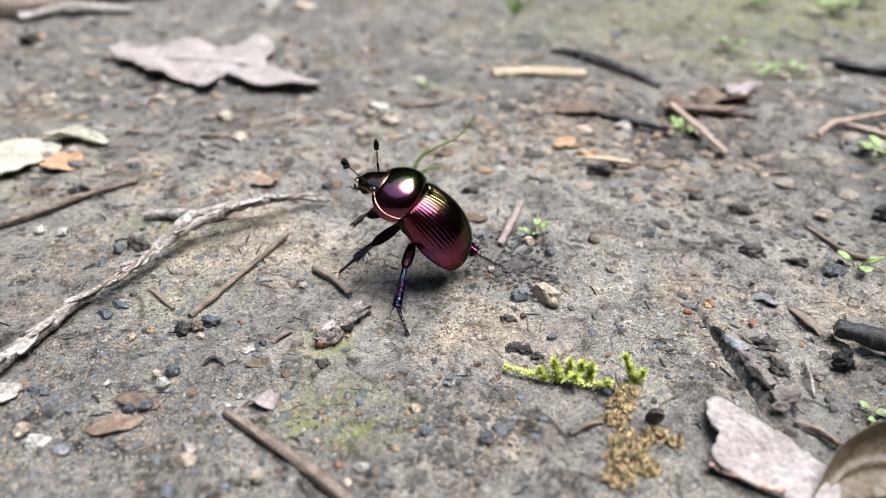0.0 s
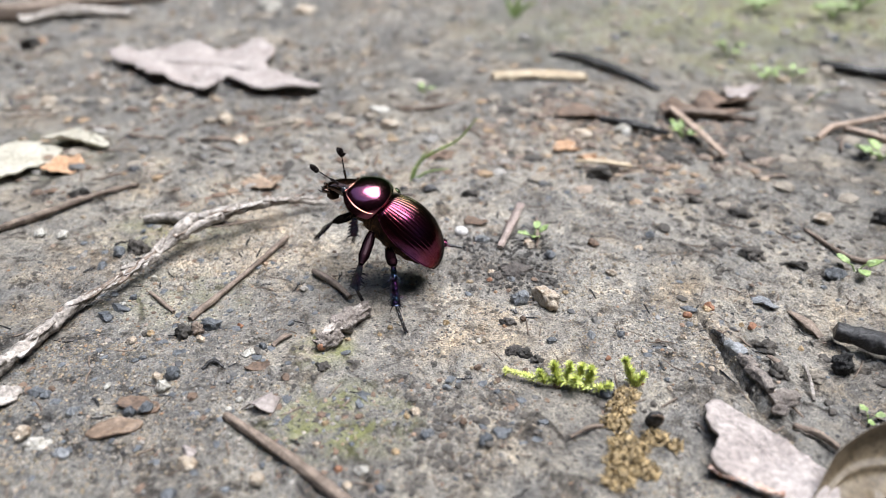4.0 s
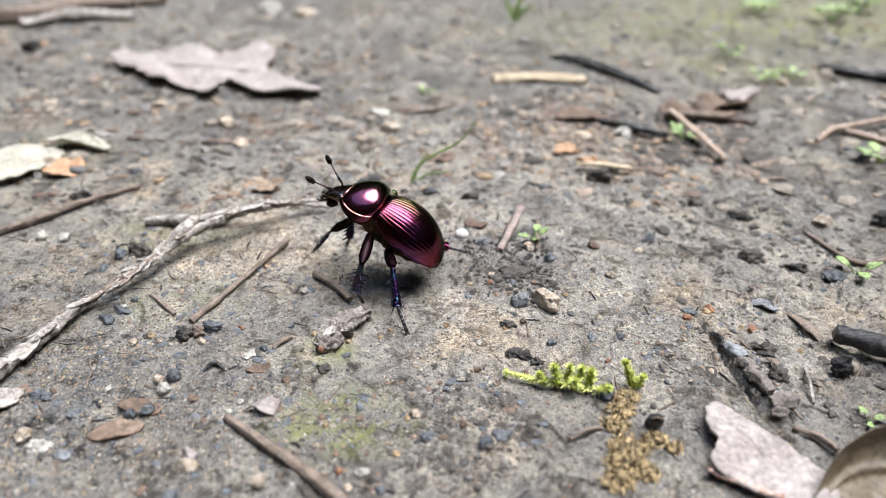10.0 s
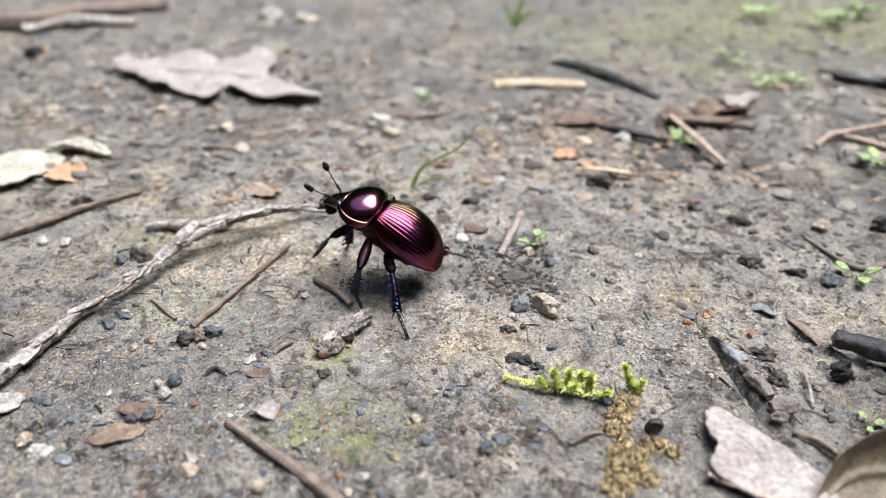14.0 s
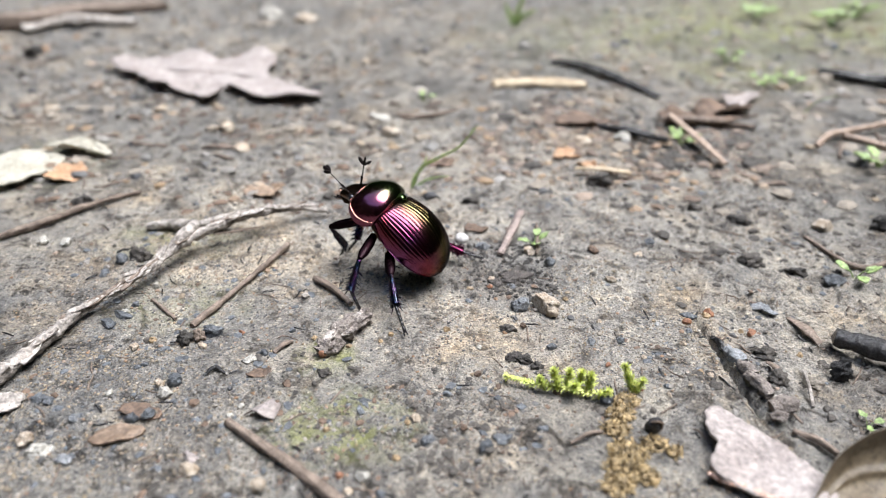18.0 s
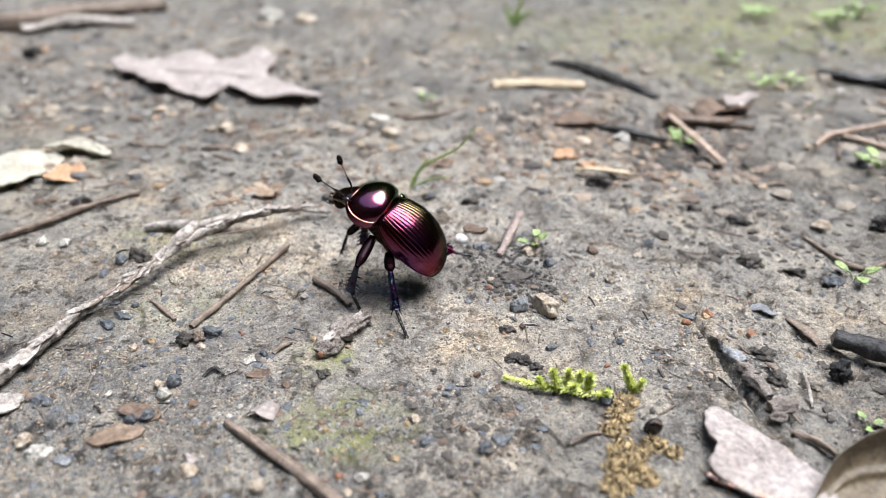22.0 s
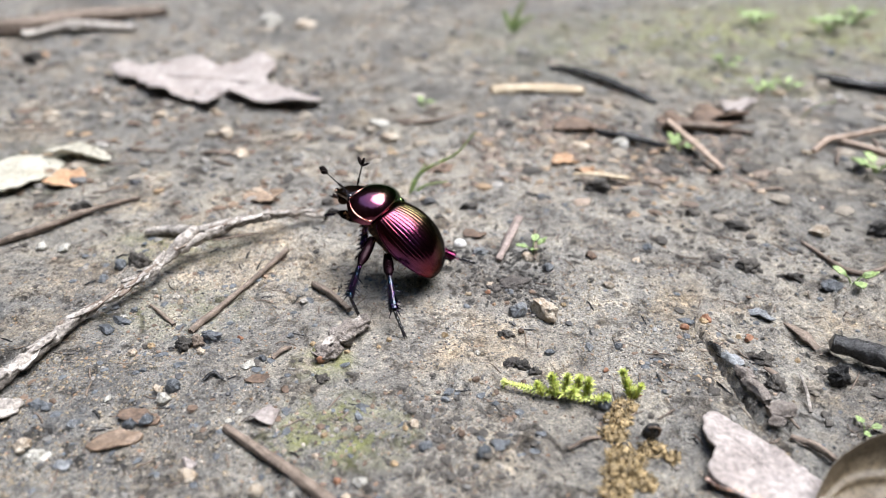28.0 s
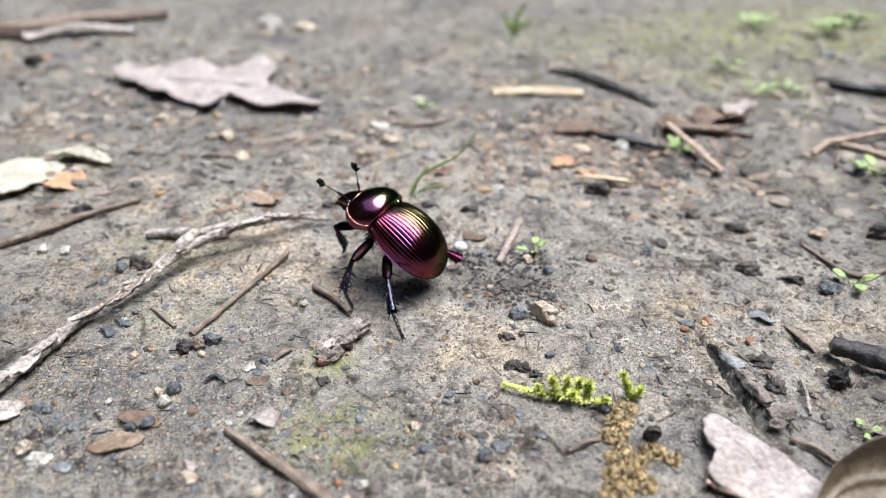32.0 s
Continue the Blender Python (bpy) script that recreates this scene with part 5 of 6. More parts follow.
def grass(at, blades, label):
    root = new("grass_tuft")
    root.location = [c * MM for c in at]
    tagged(root, label, "grass")
    for k, (pts, w) in enumerate(blades):
        c = spline(pts, 16)

        def fn(u, v):
            i = min(15, int(v * 15 + 0.5))
            d = c[min(15, i + 1)] - c[max(0, i - 1)]
            s = np.cross(d, (0.2, -1, 0.3))
            s /= np.linalg.norm(s) + 1e-9
            ww = w * (1 - 0.85 * v ** 2) * (0.6 + 0.4 * min(1, v * 5))
            return c[i] + s * (u - 0.5) * ww + np.array((0, 0, 0.12 * w * (2 * u - 1) ** 2))

        part("blade", sheet(5, 16, fn, 0.06), GREEN, root, "slender green grass blade")
    return root


grass((-5.6, 30.6, surface(-5.6, 30.6)), (([(0, 0, -0.2), (0.6, 0.5, 1.8), (2.2, 0.4, 4.2), (5.2, -0.6, 6.4), (8.2, -1.2, 8.4), (11.0, -1.6, 12.2)], 0.75), ([(0.1, 0, -0.2), (1.2, 1.0, 2.5), (2.8, 2.0, 5.2)], 0.6), ([(0.2, 0, -0.2), (2.8, 0.4, 1.6), (6.5, 0.2, 2.4)], 0.5)), "thin green grass seedling with arching blades")
grass((22.0, 141.0, surface(22.0, 141.0)), (([(0, 0, -0.3), (1.0, 0.5, 5), (3.0, 0.5, 10)], 2.2), ([(0, 0, -0.3), (-2.0, 0.5, 4), (-3.5, 0.5, 7)], 1.8), ([(0, 0, -0.3), (2.5, 0, 3), (6.5, 0, 5)], 1.6)), "small green grass tuft on far clay")
grass((76.0, 63.0, surface(76.0, 63.0)), (([(0, 0, -0.3), (2.0, -1.5, 3.5), (5.0, -3.5, 5.5)], 0.35),), "thin dry grass stem standing on clay")


# ---- loose grit and litter, too many to count ----
def scatter(name, count, region, sizes, mat, label, seed, dense=None, flat=0.8):
    """Small angular grains over a stretch of the clay, bedded in it."""
    rng = np.random.default_rng(seed)
    t = (1 + 5 ** 0.5) / 2
    ico = np.array([(-1, t, 0), (1, t, 0), (-1, -t, 0), (1, -t, 0), (0, -1, t), (0, 1, t), (0, -1, -t), (0, 1, -t), (t, 0, -1), (t, 0, 1), (-t, 0, -1), (-t, 0, 1)]) / 1.9
    tri = np.array([(0, 11, 5), (0, 5, 1), (0, 1, 7), (0, 7, 10), (0, 10, 11), (1, 5, 9), (5, 11, 4), (11, 10, 2), (10, 7, 6), (7, 1, 8), (3, 9, 4), (3, 4, 2), (3, 2, 6), (3, 6, 8), (3, 8, 9), (4, 9, 5), (2, 4, 11), (6, 2, 10), (8, 6, 7), (9, 8, 1)])
    x = rng.uniform(region[0], region[1], count * 2)
    y = rng.uniform(region[2], region[3], count * 2)
    keep = fbm(x / 13.0, y / 13.0, 3, seed) + 0.3 * rng.uniform(-1, 1, len(x)) > (-0.12 if dense is None else dense)
    x, y = x[keep][:count], y[keep][:count]
    n = len(x)
    s = sizes[0] * (sizes[1] / sizes[0]) ** (rng.random(n) ** 1.7)
    z = ground_z(x, y) + fine_z(x, y) + s * 0.08
    a = rng.uniform(0, 2 * np.pi, n)
    shape = ico[None] * rng.uniform(0.62, 1.2, (n, 12, 1)) * (s[:, None, None] * np.stack([rng.uniform(0.7, 1.3, n), rng.uniform(0.7, 1.2, n), rng.uniform(0.5, 1.0, n) * flat], 1)[:, None, :])
    rx = shape[..., 0] * np.cos(a)[:, None] - shape[..., 1] * np.sin(a)[:, None] + x[:, None]
    ry = shape[..., 0] * np.sin(a)[:, None] + shape[..., 1] * np.cos(a)[:, None] + y[:, None]
    rz = shape[..., 2] + z[:, None]
    v = np.stack([rx, ry, rz], -1).reshape(-1, 3) * MM
    f = (tri[None] + 12 * np.arange(n)[:, None, None]).reshape(-1, 3)
    me = bpy.data.meshes.new(name)
    me.from_pydata(v.tolist(), [], f.tolist())
    me.materials.append(mat)
    me.update()
    return tagged(new(name, me), label, "gravel", kind="stuff")


scatter("grit", 26000, (-56, 60, -42, 34), (0.06, 0.26), GRIT, "fine mixed sand and grit on clay", 201, 0.0)
scatter("slate_bits", 700, (-56, 60, -42, 34), (0.18, 0.7), STONE_DARK, "flat slate-blue bits in clay", 211, 0.05, 0.35)
scatter("brown_bits", 700, (-56, 60, -42, 34), (0.15, 0.6), LEAF_BROWN, "brown leaf and bark crumbs on clay", 212, 0.05, 0.4)
scatter("grit", 420, (-60, 64, -42, 40), (0.25, 0.62), GRIT, "coarse mixed grit on clay", 202)
scatter("gravel", 1500, (-150, 150, 25, 175), (0.4, 1.8), GRIT, "scattered gravel and crumbs on far clay", 203)
scatter("soil_crumbs", 500, (-60, 66, -42, 60), (0.15, 0.8), SOIL_DARK, "dark crumbs of soil on clay", 204, 0.12, 0.6)
scatter("soil_crumbs", 260, (28, 64, -28, 30), (0.25, 1.1), SOIL_DARK, "dark crumbs of soil on wet clay", 205, 0.05, 0.55)
scatter("soil_crumbs", 500, (2, 16, -3, 12), (0.12, 0.6), SOIL_DARK, "loose dark soil scraped up by the beetle", 206, -0.1)
scatter("soil_crumbs", 600, (8, 60, 35, 75), (0.4, 1.6), BARK_BROWN, "brown litter crumbs behind the beetle", 207, 0.0, 0.45)
scatter("soil_crumbs", 400, (-120, -20, 20, 110), (0.4, 1.6), SOIL_DARK, "dark litter crumbs on far clay", 208, 0.1, 0.5)
scatter("soil_crumbs", 350, (-110, -10, 20, 100), (0.4, 1.6), LEAF_BROWN, "brown litter crumbs on far clay", 209, 0.1, 0.4)


def fibres(name, count, region, lengths, width, mat, label, seed):
    """Thin bits of root and stem lying about, each a bent four-sided rod."""
    rng = np.random.default_rng(seed)
    x, y = rng.uniform(region[0], region[1], count), rng.uniform(region[2], region[3], count)
    verts, faces = [], []
    for px, py in zip(x, y):
        ln, a, bend = rng.uniform(*lengths), rng.uniform(0, math.pi), rng.uniform(-0.35, 0.35)
        w = width * rng.uniform(0.5, 1.3)
        n0 = len(verts)
        for k in range(5):
            t = k / 4
            cx = px + ln * (t - 0.5) * math.cos(a + bend * t)
            cy = py + ln * (t - 0.5) * math.sin(a + bend * t)
            cz = surface(cx, cy) + w * 0.6 + 0.15 * ln * max(0.0, rng.uniform(-0.3, 0.25)) * (k in (0, 4))
            sx, sy = -math.sin(a) * w, math.cos(a) * w
            f = 0.6 if k in (0, 4) else 1.0
            verts += [(cx + sx * f, cy + sy * f, cz), (cx, cy, cz + w * f), (cx - sx * f, cy - sy * f, cz), (cx, cy, cz - w * f)]
        for k in range(4):
            for q in range(4):
                i, j = n0 + k * 4 + q, n0 + k * 4 + (q + 1) % 4
                faces.append((i, j, j + 4, i + 4))
        faces += [(n0 + 3, n0 + 2, n0 + 1, n0), (n0 + 16, n0 + 17, n0 + 18, n0 + 19)]
    return tagged(new(name, mesh_of(name, verts, faces, mat)), label, "plant debris", kind="stuff")


fibres("plant_fibres", 190, (-56, 60, -42, 35), (0.8, 3.2), 0.1, BARK_BROWN, "fine brown rootlets and stem bits on clay", 301)
fibres("plant_fibres", 120, (-56, 60, -42, 35), (0.8, 2.6), 0.13, BARK_DARK, "fine black plant bits on clay", 302)
fibres("plant_fibres", 34, (26, 60, -28, 20), (1.5, 5.0), 0.12, BARK_BROWN, "brown rootlets on wet clay", 303)
fibres("plant_fibres", 160, (-120, 110, 30, 120), (2.0, 7.0), 0.35, BARK_BROWN, "brown stem bits on far clay", 304)
scatter("soil_crumbs", 300, (-4, 10, -35, -22), (0.12, 0.75), SOIL_DARK, "flat dark soil crumbs on clay", 307, 0.0, 0.35)
scatter("soil_crumbs", 260, (-30, 4, -36, -14), (0.12, 0.5), SOIL_DARK, "small dark soil crumbs on clay", 311, 0.05, 0.4)
fibres("plant_fibres", 30, (-3, 9, -34, -23), (0.7, 2.0), 0.09, BARK_BROWN, "matted brown plant bits on clay", 308)
scatter("sand", 2600, (-48, -20, -33, -13), (0.07, 0.22), SAND, "ochre sand grains strewn on clay", 309, -0.05)
scatter("sand", 1300, (14, 34, -18, 6), (0.08, 0.26), SAND, "ochre sand grains strewn on clay", 310, 0.0)
scatter("leaf_crumbs", 800, (4, 48, 32, 68), (0.2, 1.2), LITTER, "ochre and brown leaf crumbs behind the beetle", 305, 0.0, 0.4)
scatter("clay_lumps", 700, (-140, 140, 24, 170), (0.6, 2.6), SOIL_CLAY, "grey clay lumps on far clay", 321, 0.05, 0.45)
scatter("leaf_crumbs", 420, (-90, 60, 24, 110), (0.3, 1.6), LITTER, "reddish-brown litter crumbs on far clay", 322, 0.05, 0.4)
scatter("leaf_crumbs", 200, (6, 66, 40, 74), (0.6, 2.4), SOIL_DARK, "dark leaf crumbs behind the beetle", 306, 0.1, 0.4)


# ---- the beetle: head along +y, back along +z, zero where wing cases meet the pronotum ----
def elytron(side):
    def half_width(v):
        if v <= 0.45:
            return 4.68 * (1 - 0.75 * abs(v - 0.45) ** 2.2)
        return 4.68 * math.sqrt(max(0.0, 1 - ((v - 0.45) / 0.55) ** 2.4))

    def fn(u, v):
        hw, vv = half_width(v), v
        top = 4.5 * (math.sqrt(max(0.0, 1 - ((vv - 0.42) / 0.582) ** 2)) if vv > 0.42 else 1 - 2.1 * (0.42 - vv) ** 2)
        top -= 0.4 * max(0.0, vv - 0.5) ** 1.5
        zb = curve(vv, (0, 0.15, 0.35, 0.6, 0.85, 1.0), (0.85, 0.3, 0.05, 0.1, 0.15, 0.1))
        hh = top - zb
        th = u * math.pi / 2 * 1.07
        stria = 0.5 + 0.5 * math.cos(2 * math.pi * 12 * min(1.0, u * 1.08))
        fade = soft(0.0, 0.06, vv) * soft(1.0, 0.45, vv) * soft(1.0, 0.6, u)
        groove = 0.058 * float(fade) * stria ** 5
        edge = 1 - 0.12 * float(soft(0.05, 0.0, vv))
        c, s = math.cos(th), math.sin(th)
        z = zb + (hh * edge - groove) * math.copysign(abs(c) ** 0.9, c)
        x = 0.015 + (hw * edge - groove) * s
        x -= 0.12 * float(soft(0.05, 0.0, u))
        return (side * max(0.012, x), -11.1 * vv, z)

    verts, faces = sheet(170, 56, fn)
    if side > 0:
        faces = [tuple(reversed(f)) for f in faces]
    return verts, faces


def pronotum_half_width(v):
    return curve(v, (0, 0.08, 0.2, 0.4, 0.6, 0.8, 0.93, 1.0), (3.75, 4.15, 4.4, 4.5, 4.3, 3.75, 3.1, 2.6))


def pronotum_edge(v):
    return curve(v, (0, 0.08, 0.2, 0.4, 0.6, 0.8, 1.0), (0.75, 0.25, -0.15, -0.45, -0.5, -0.3, 0.15))


def pronotum_point(u, v, grow=0.0):
    th = (u - 0.5) * math.pi * 1.05
    hw, zb = pronotum_half_width(v), pronotum_edge(v)
    top = curve(v, (0, 0.15, 0.4, 0.7, 1.0), (3.3, 3.72, 3.85, 3.25, 2.1)) - zb
    round_off = 1 - 0.14 * float(soft(0.07, 0.0, v)) - 0.1 * float(soft(0.93, 1.0, v))
    c = math.cos(th)
    bow = -0.35 * (1 - (2 * u - 1) ** 2) * (1 - v) + 0.55 * (2 * u - 1) ** 2 * v
    return (math.sin(th) * (hw * round_off + grow), -0.12 + 4.5 * v + bow, zb + math.copysign(abs(c) ** 0.85, c) * (top * round_off + grow))


def cone(points, radii, n=10, seg=8):
    return tube(points, radii, n, seg)


def hairs(count, region, length, seed):
    """Short fine hairs that point down and out from the edge of the underside."""
    rng = random.Random(seed)
    out = []
    for _ in range(count):
        y = rng.uniform(*region)
        side = rng.choice((-1, 1))
        x = side * rng.uniform(2.6, 3.9) * (1 - 0.25 * (abs(y + 1.5) / 8) ** 2)
        z = rng.uniform(-1.9, -0.3)
        d = Vector((side * rng.uniform(0.3, 1), rng.uniform(-0.5, 0.7), -rng.uniform(0.2, 1))).normalized() * rng.uniform(0.6, 1) * length
        a = Vector((x, y, z))
        s = d.cross(Vector((0, 1, 0.3))).normalized() * 0.04
        out.append(([tuple(a - s), tuple(a + s), tuple(a + d), tuple(a + s.cross(d).normalized() * 0.04)], [(0, 1, 2), (1, 3, 2), (3, 0, 2), (0, 3, 1)]))
    return joined(*out)


beetle = new("beetle")
tagged(beetle, "glossy magenta-purple metallic dung beetle with grooved wing cases standing on clay", "beetle")
for side in (-1, 1):
    shape = elytron(side)
    case = part("wing_case", shape, ELYTRA_MAT, beetle, "grooved magenta metallic wing case")
    rim = [np.array(shape[0][j * 170 + 166]) * (1.008, 1, 1) for j in range(1, 55, 3)]
    part("margin", tube(rim, (0.05, 0.07, 0.07, 0.07, 0.05), 60, 8), ELYTRA_MAT, case, "raised magenta rim")


def abdomen_fn(u, v):
    th = u * 2 * math.pi
    y = -10.3 * v + 0.6
    w = 4.3 * math.sqrt(max(0.0, 1 - ((v - 0.42) / 0.585) ** 2))
    d = 2.9 * math.sqrt(max(0.0, 1 - ((v - 0.3) / 0.705) ** 2))
    z = math.sin(th)
    return (w * math.cos(th), y, 0.25 - 1.0 * max(0, v - 0.5) ** 1.5 + z * (d if z < 0 else 1.6 * w / 4.3) + 0.09 * math.sin(v * 40) * (z < 0))


part("abdomen", sheet(36, 40, abdomen_fn), BELLY_MAT, beetle, "dark brown hairy underside")
part("hair_fringe", hairs(420, (-7.5, 0.8), 0.95, 5), HAIR_MAT, beetle, "fringe of fine brown hairs")
part("scutellum", ball(0.55, 0.5, 0.2, 1, 0.0, 2), PRONOTUM_MAT, beetle).location = (0, -0.00035, 0.00372)

FRONT = []  # parts that nod with the pronotum
pron = part("pronotum", sheet(73, 44, pronotum_point), PRONOTUM_MAT, beetle, "mirror-bright bronze and green pronotum")
for s in (0, 1):
    rim = [pronotum_point(0.045 if s == 0 else 0.955, v, 0.05) for v in np.linspace(0.02, 1, 9)]
    part("margin", tube(rim, (0.05, 0.075, 0.075, 0.07, 0.05), 40, 8), MARGIN_MAT, pron, "bright copper-pink rim")
part("front_margin", tube([pronotum_point(u, 0.985, 0.03) for u in np.linspace(0.06, 0.94, 13)], (0.06, 0.06, 0.06), 40, 6), MARGIN_MAT, pron, "bright copper rim")


def chest_fn(u, v):
    th = u * 2 * math.pi
    w = 3.2 * math.sqrt(max(0.0, 1 - ((v - 0.42) / 0.6) ** 2))
    z = math.sin(th)
    return (w * math.cos(th), -0.4 + 5.2 * v, 0.1 + z * (2.5 if z < 0 else 1.6) * w / 3.2)


part("chest", sheet(30, 16, chest_fn), BELLY_MAT, pron, "dark brown hairy chest")
part("hair_fringe", hairs(220, (0.0, 4.2), 0.85, 6), HAIR_MAT, pron, "fringe of fine brown hairs")
FRONT.append(pron)


def head_fn(u, v):
    th = u * 2 * math.pi
    w = curve(v, (0, 0.15, 0.4, 0.6, 0.8, 0.95, 1.0), (1.5, 2.15, 2.1, 1.8, 1.6, 1.15, 0.4))
    t = curve(v, (0, 0.2, 0.5, 0.8, 1.0), (1.1, 1.25, 1.05, 0.75, 0.25))
    z = math.sin(th)
    return (w * math.cos(th), 3.7 + 3.4 * v, 0.5 - 1.4 * v ** 1.2 + z * t * (1.15 if z > 0 else 1.0))


head = part("head", sheet(40, 26, head_fn), HEAD_MAT, beetle, "bronze-green head with a flat shovel front")
FRONT.append(head)
for s in (-1, 1):
    e = part("eye", ball(0.5, 0.55, 0.5, 1, 0, 3), EYE_MAT, head, "shiny black eye")
    e.location = (s * 1.85 * MM, 4.9 * MM, 0.15 * MM)
    part("mandible", cone([(s * 1.0, 6.2, -1.3), (s * 1.0, 6.9, -1.6), (s * 0.45, 7.3, -1.7)], (0.3, 0.28, 0.08), 12), HEAD_MAT, head, "dark curved mandible")
    part("palp", cone([(s * 0.8, 6.2, -1.4), (s * 1.0, 7.0, -1.9), (s * 0.9, 7.6, -2.0)], (0.1, 0.12, 0.06), 10, 6), FOOT_MAT, head, "short black feeler")
part("canthus", tube([(-2.1, 4.5, 0.2), (-2.0, 5.4, 0.25), (-1.5, 6.1, -0.3)], (0.06, 0.1, 0.06), 14, 6), HEAD_MAT, head, "bronze ridge before the eye")
part("mouthparts", ball(1.0, 0.8, 0.75, 4, 0.25, 2), BELLY_MAT, head, "dark brown hairy mouthparts").location = (0, 0.0058, -0.0016)
part("labrum", ball(0.6, 0.35, 0.2, 2, 0.05, 2), HEAD_MAT, head).location = (0, 0.0072, -0.0011)


def antenna():
    """Scape, beads and a club of three lobes, along +y from its socket."""
    shapes = [tube([(0, 0, 0), (0, 0.6, 0.05), (0, 1.35, 0)], (0.1, 0.16, 0.19), 12, 8)]
    y = 1.45
    for k in range(7):
        shapes.append(moved(ball(0.12 - 0.004 * k, 0.2, 0.12 - 0.004 * k, k, 0, 1), (0, y, 0)))
        y += 0.33
    a = part("antenna", joined(*shapes), FOOT_MAT, beetle, "thin black beaded antenna")
    for k, ang in enumerate((-44, 0, 44)):
        lobe = turned(moved(ball(0.17, 0.72, 0.34, 3 + k, 0.06, 2), (0, 0.62, 0)), Matrix.Rotation(radians(ang), 4, "Z"))
        part("club_lobe", moved(lobe, (0, y - 0.25, 0)), CLUB_MAT, a, "velvety black lobe of the club")
    return a


ANTENNAE = [antenna(), antenna()]
SOCKETS = [Vector((-1.35, 5.9, 0.25)), Vector((1.35, 5.5, 0.55))]


def femur(length, r):
    return tube([(0, 0, 0), (0, length * 0.35, -0.1), (0, length * 0.75, -0.05), (0, length, 0)], (r * 0.7, r, r * 0.95, r * 0.45), 22, 12, flat=0.75)


def tibia(length, r, spines, seed):
    shapes = [tube([(0, 0, 0), (0, length * 0.3, 0.1), (0, length * 0.7, 0.05), (0, length, 0)], (r * 0.45, r * 0.6, r * 0.85, r * 1.05), 22, 10, flat=0.7, ridges=4)]
    rng = random.Random(seed)
    for k in range(spines):
        t = 0.25 + 0.75 * k / max(1, spines - 1)
        a = rng.uniform(0, 2 * math.pi)
        d = Vector((math.cos(a), 0.55, math.sin(a)))
        o = Vector((math.cos(a) * r * 0.6, t * length, math.sin(a) * r * 0.45))
        shapes.append(cone([tuple(o), tuple(o + d * 0.4), tuple(o + d * 0.8)], (0.06, 0.045, 0.012), 4, 5))
    for s in (-1, 1):
        shapes.append(cone([(s * r * 0.5, length, -0.1), (s * (r * 0.5 + 0.25), length + 0.45, -0.25), (s * (r * 0.5 + 0.45), length + 0.95, -0.3)], (0.09, 0.07, 0.015), 6, 6))
    return joined(*shapes)


def digging_tibia(length, r, seed):
    """The broad front shin with teeth along its outer edge."""
    shapes = [tube([(0, 0, 0), (0, length * 0.4, 0.05), (0, length * 0.8, 0.05), (0, length, 0)], (r * 0.5, r * 0.85, r * 1.2, r * 0.9), 22, 12, flat=0.5)]
    for k in range(6):
        y = length * (0.3 + 0.14 * k)
        w = r * (0.75 + 0.1 * k)
        shapes.append(cone([(-w * 0.7, y - 0.1, 0), (-w - 0.2, y + 0.1, 0), (-w - 0.42, y + 0.32, 0)], (0.18, 0.13, 0.03), 6, 6))
    shapes.append(cone([(r * 0.7, length * 0.9, 0), (r + 0.2, length + 0.3, 0), (r + 0.3, length + 0.6, -0.1)], (0.08, 0.06, 0.015), 6, 6))
    return joined(*shapes)


def tarsus(length):
    shapes, y = [], 0.0
    for k, f in enumerate((0.26, 0.17, 0.15, 0.15, 0.27)):
        ln = length * f
        shapes.append(tube([(0, y, 0), (0, y + ln * 0.6, 0.03), (0, y + ln, 0)], (0.14, 0.25, 0.2), 8, 7))
        for sd in (-1, 1):
            shapes.append(cone([(sd * 0.12, y + ln * 0.85, 0), (sd * 0.26, y + ln * 1.05, -0.05), (sd * 0.36, y + ln * 1.3, -0.1)], (0.05, 0.04, 0.012), 4, 5))
        y += ln * 0.96
    for s in (-1, 1):
        shapes.append(cone([(s * 0.05, y, 0), (s * 0.2, y + 0.28, 0.05), (s * 0.24, y + 0.5, -0.12)], (0.07, 0.06, 0.015), 8, 5))
    return joined(*shapes)


LEGS = {}
for key, hip, lengths, nods, digs in (
        ("front_near", (-2.3, 2.2, -1.5), (5.5, 5.2, 2.8), True, True), ("front_far", (2.3, 2.2, -1.5), (5.0, 4.8, 2.6), True, True),
        ("middle_near", (-2.9, -1.4, -1.9), (4.6, 4.2, 3.1), False, False), ("middle_far", (2.9, -1.4, -1.9), (4.6, 4.2, 3.1), False, False),
        ("hind_near", (-3.0, -4.4, -2.0), (4.8, 4.8, 3.6), False, False), ("hind_far", (3.0, -4.4, -2.0), (4.4, 3.6, 3.4), False, False)):
    f = part("femur", femur(lengths[0], 0.72), HIND_MAT if key == "hind_far" else LEG_MAT, beetle, "violet-black thigh")
    t = part("tibia", digging_tibia(lengths[1], 0.55, 3) if digs else tibia(lengths[1], 1.0 if key == "hind_far" else 0.62, 44, len(LEGS)), HIND_MAT if key == "hind_far" else SHIN_MAT, beetle, "toothed black-violet shin" if digs else "spiny blue-violet shin")
    s = part("tarsus", tarsus(lengths[2]), FOOT_MAT, beetle, "black jointed foot with two claws")
    LEGS[key] = (f, t, s, Vector(hip), lengths, nods)


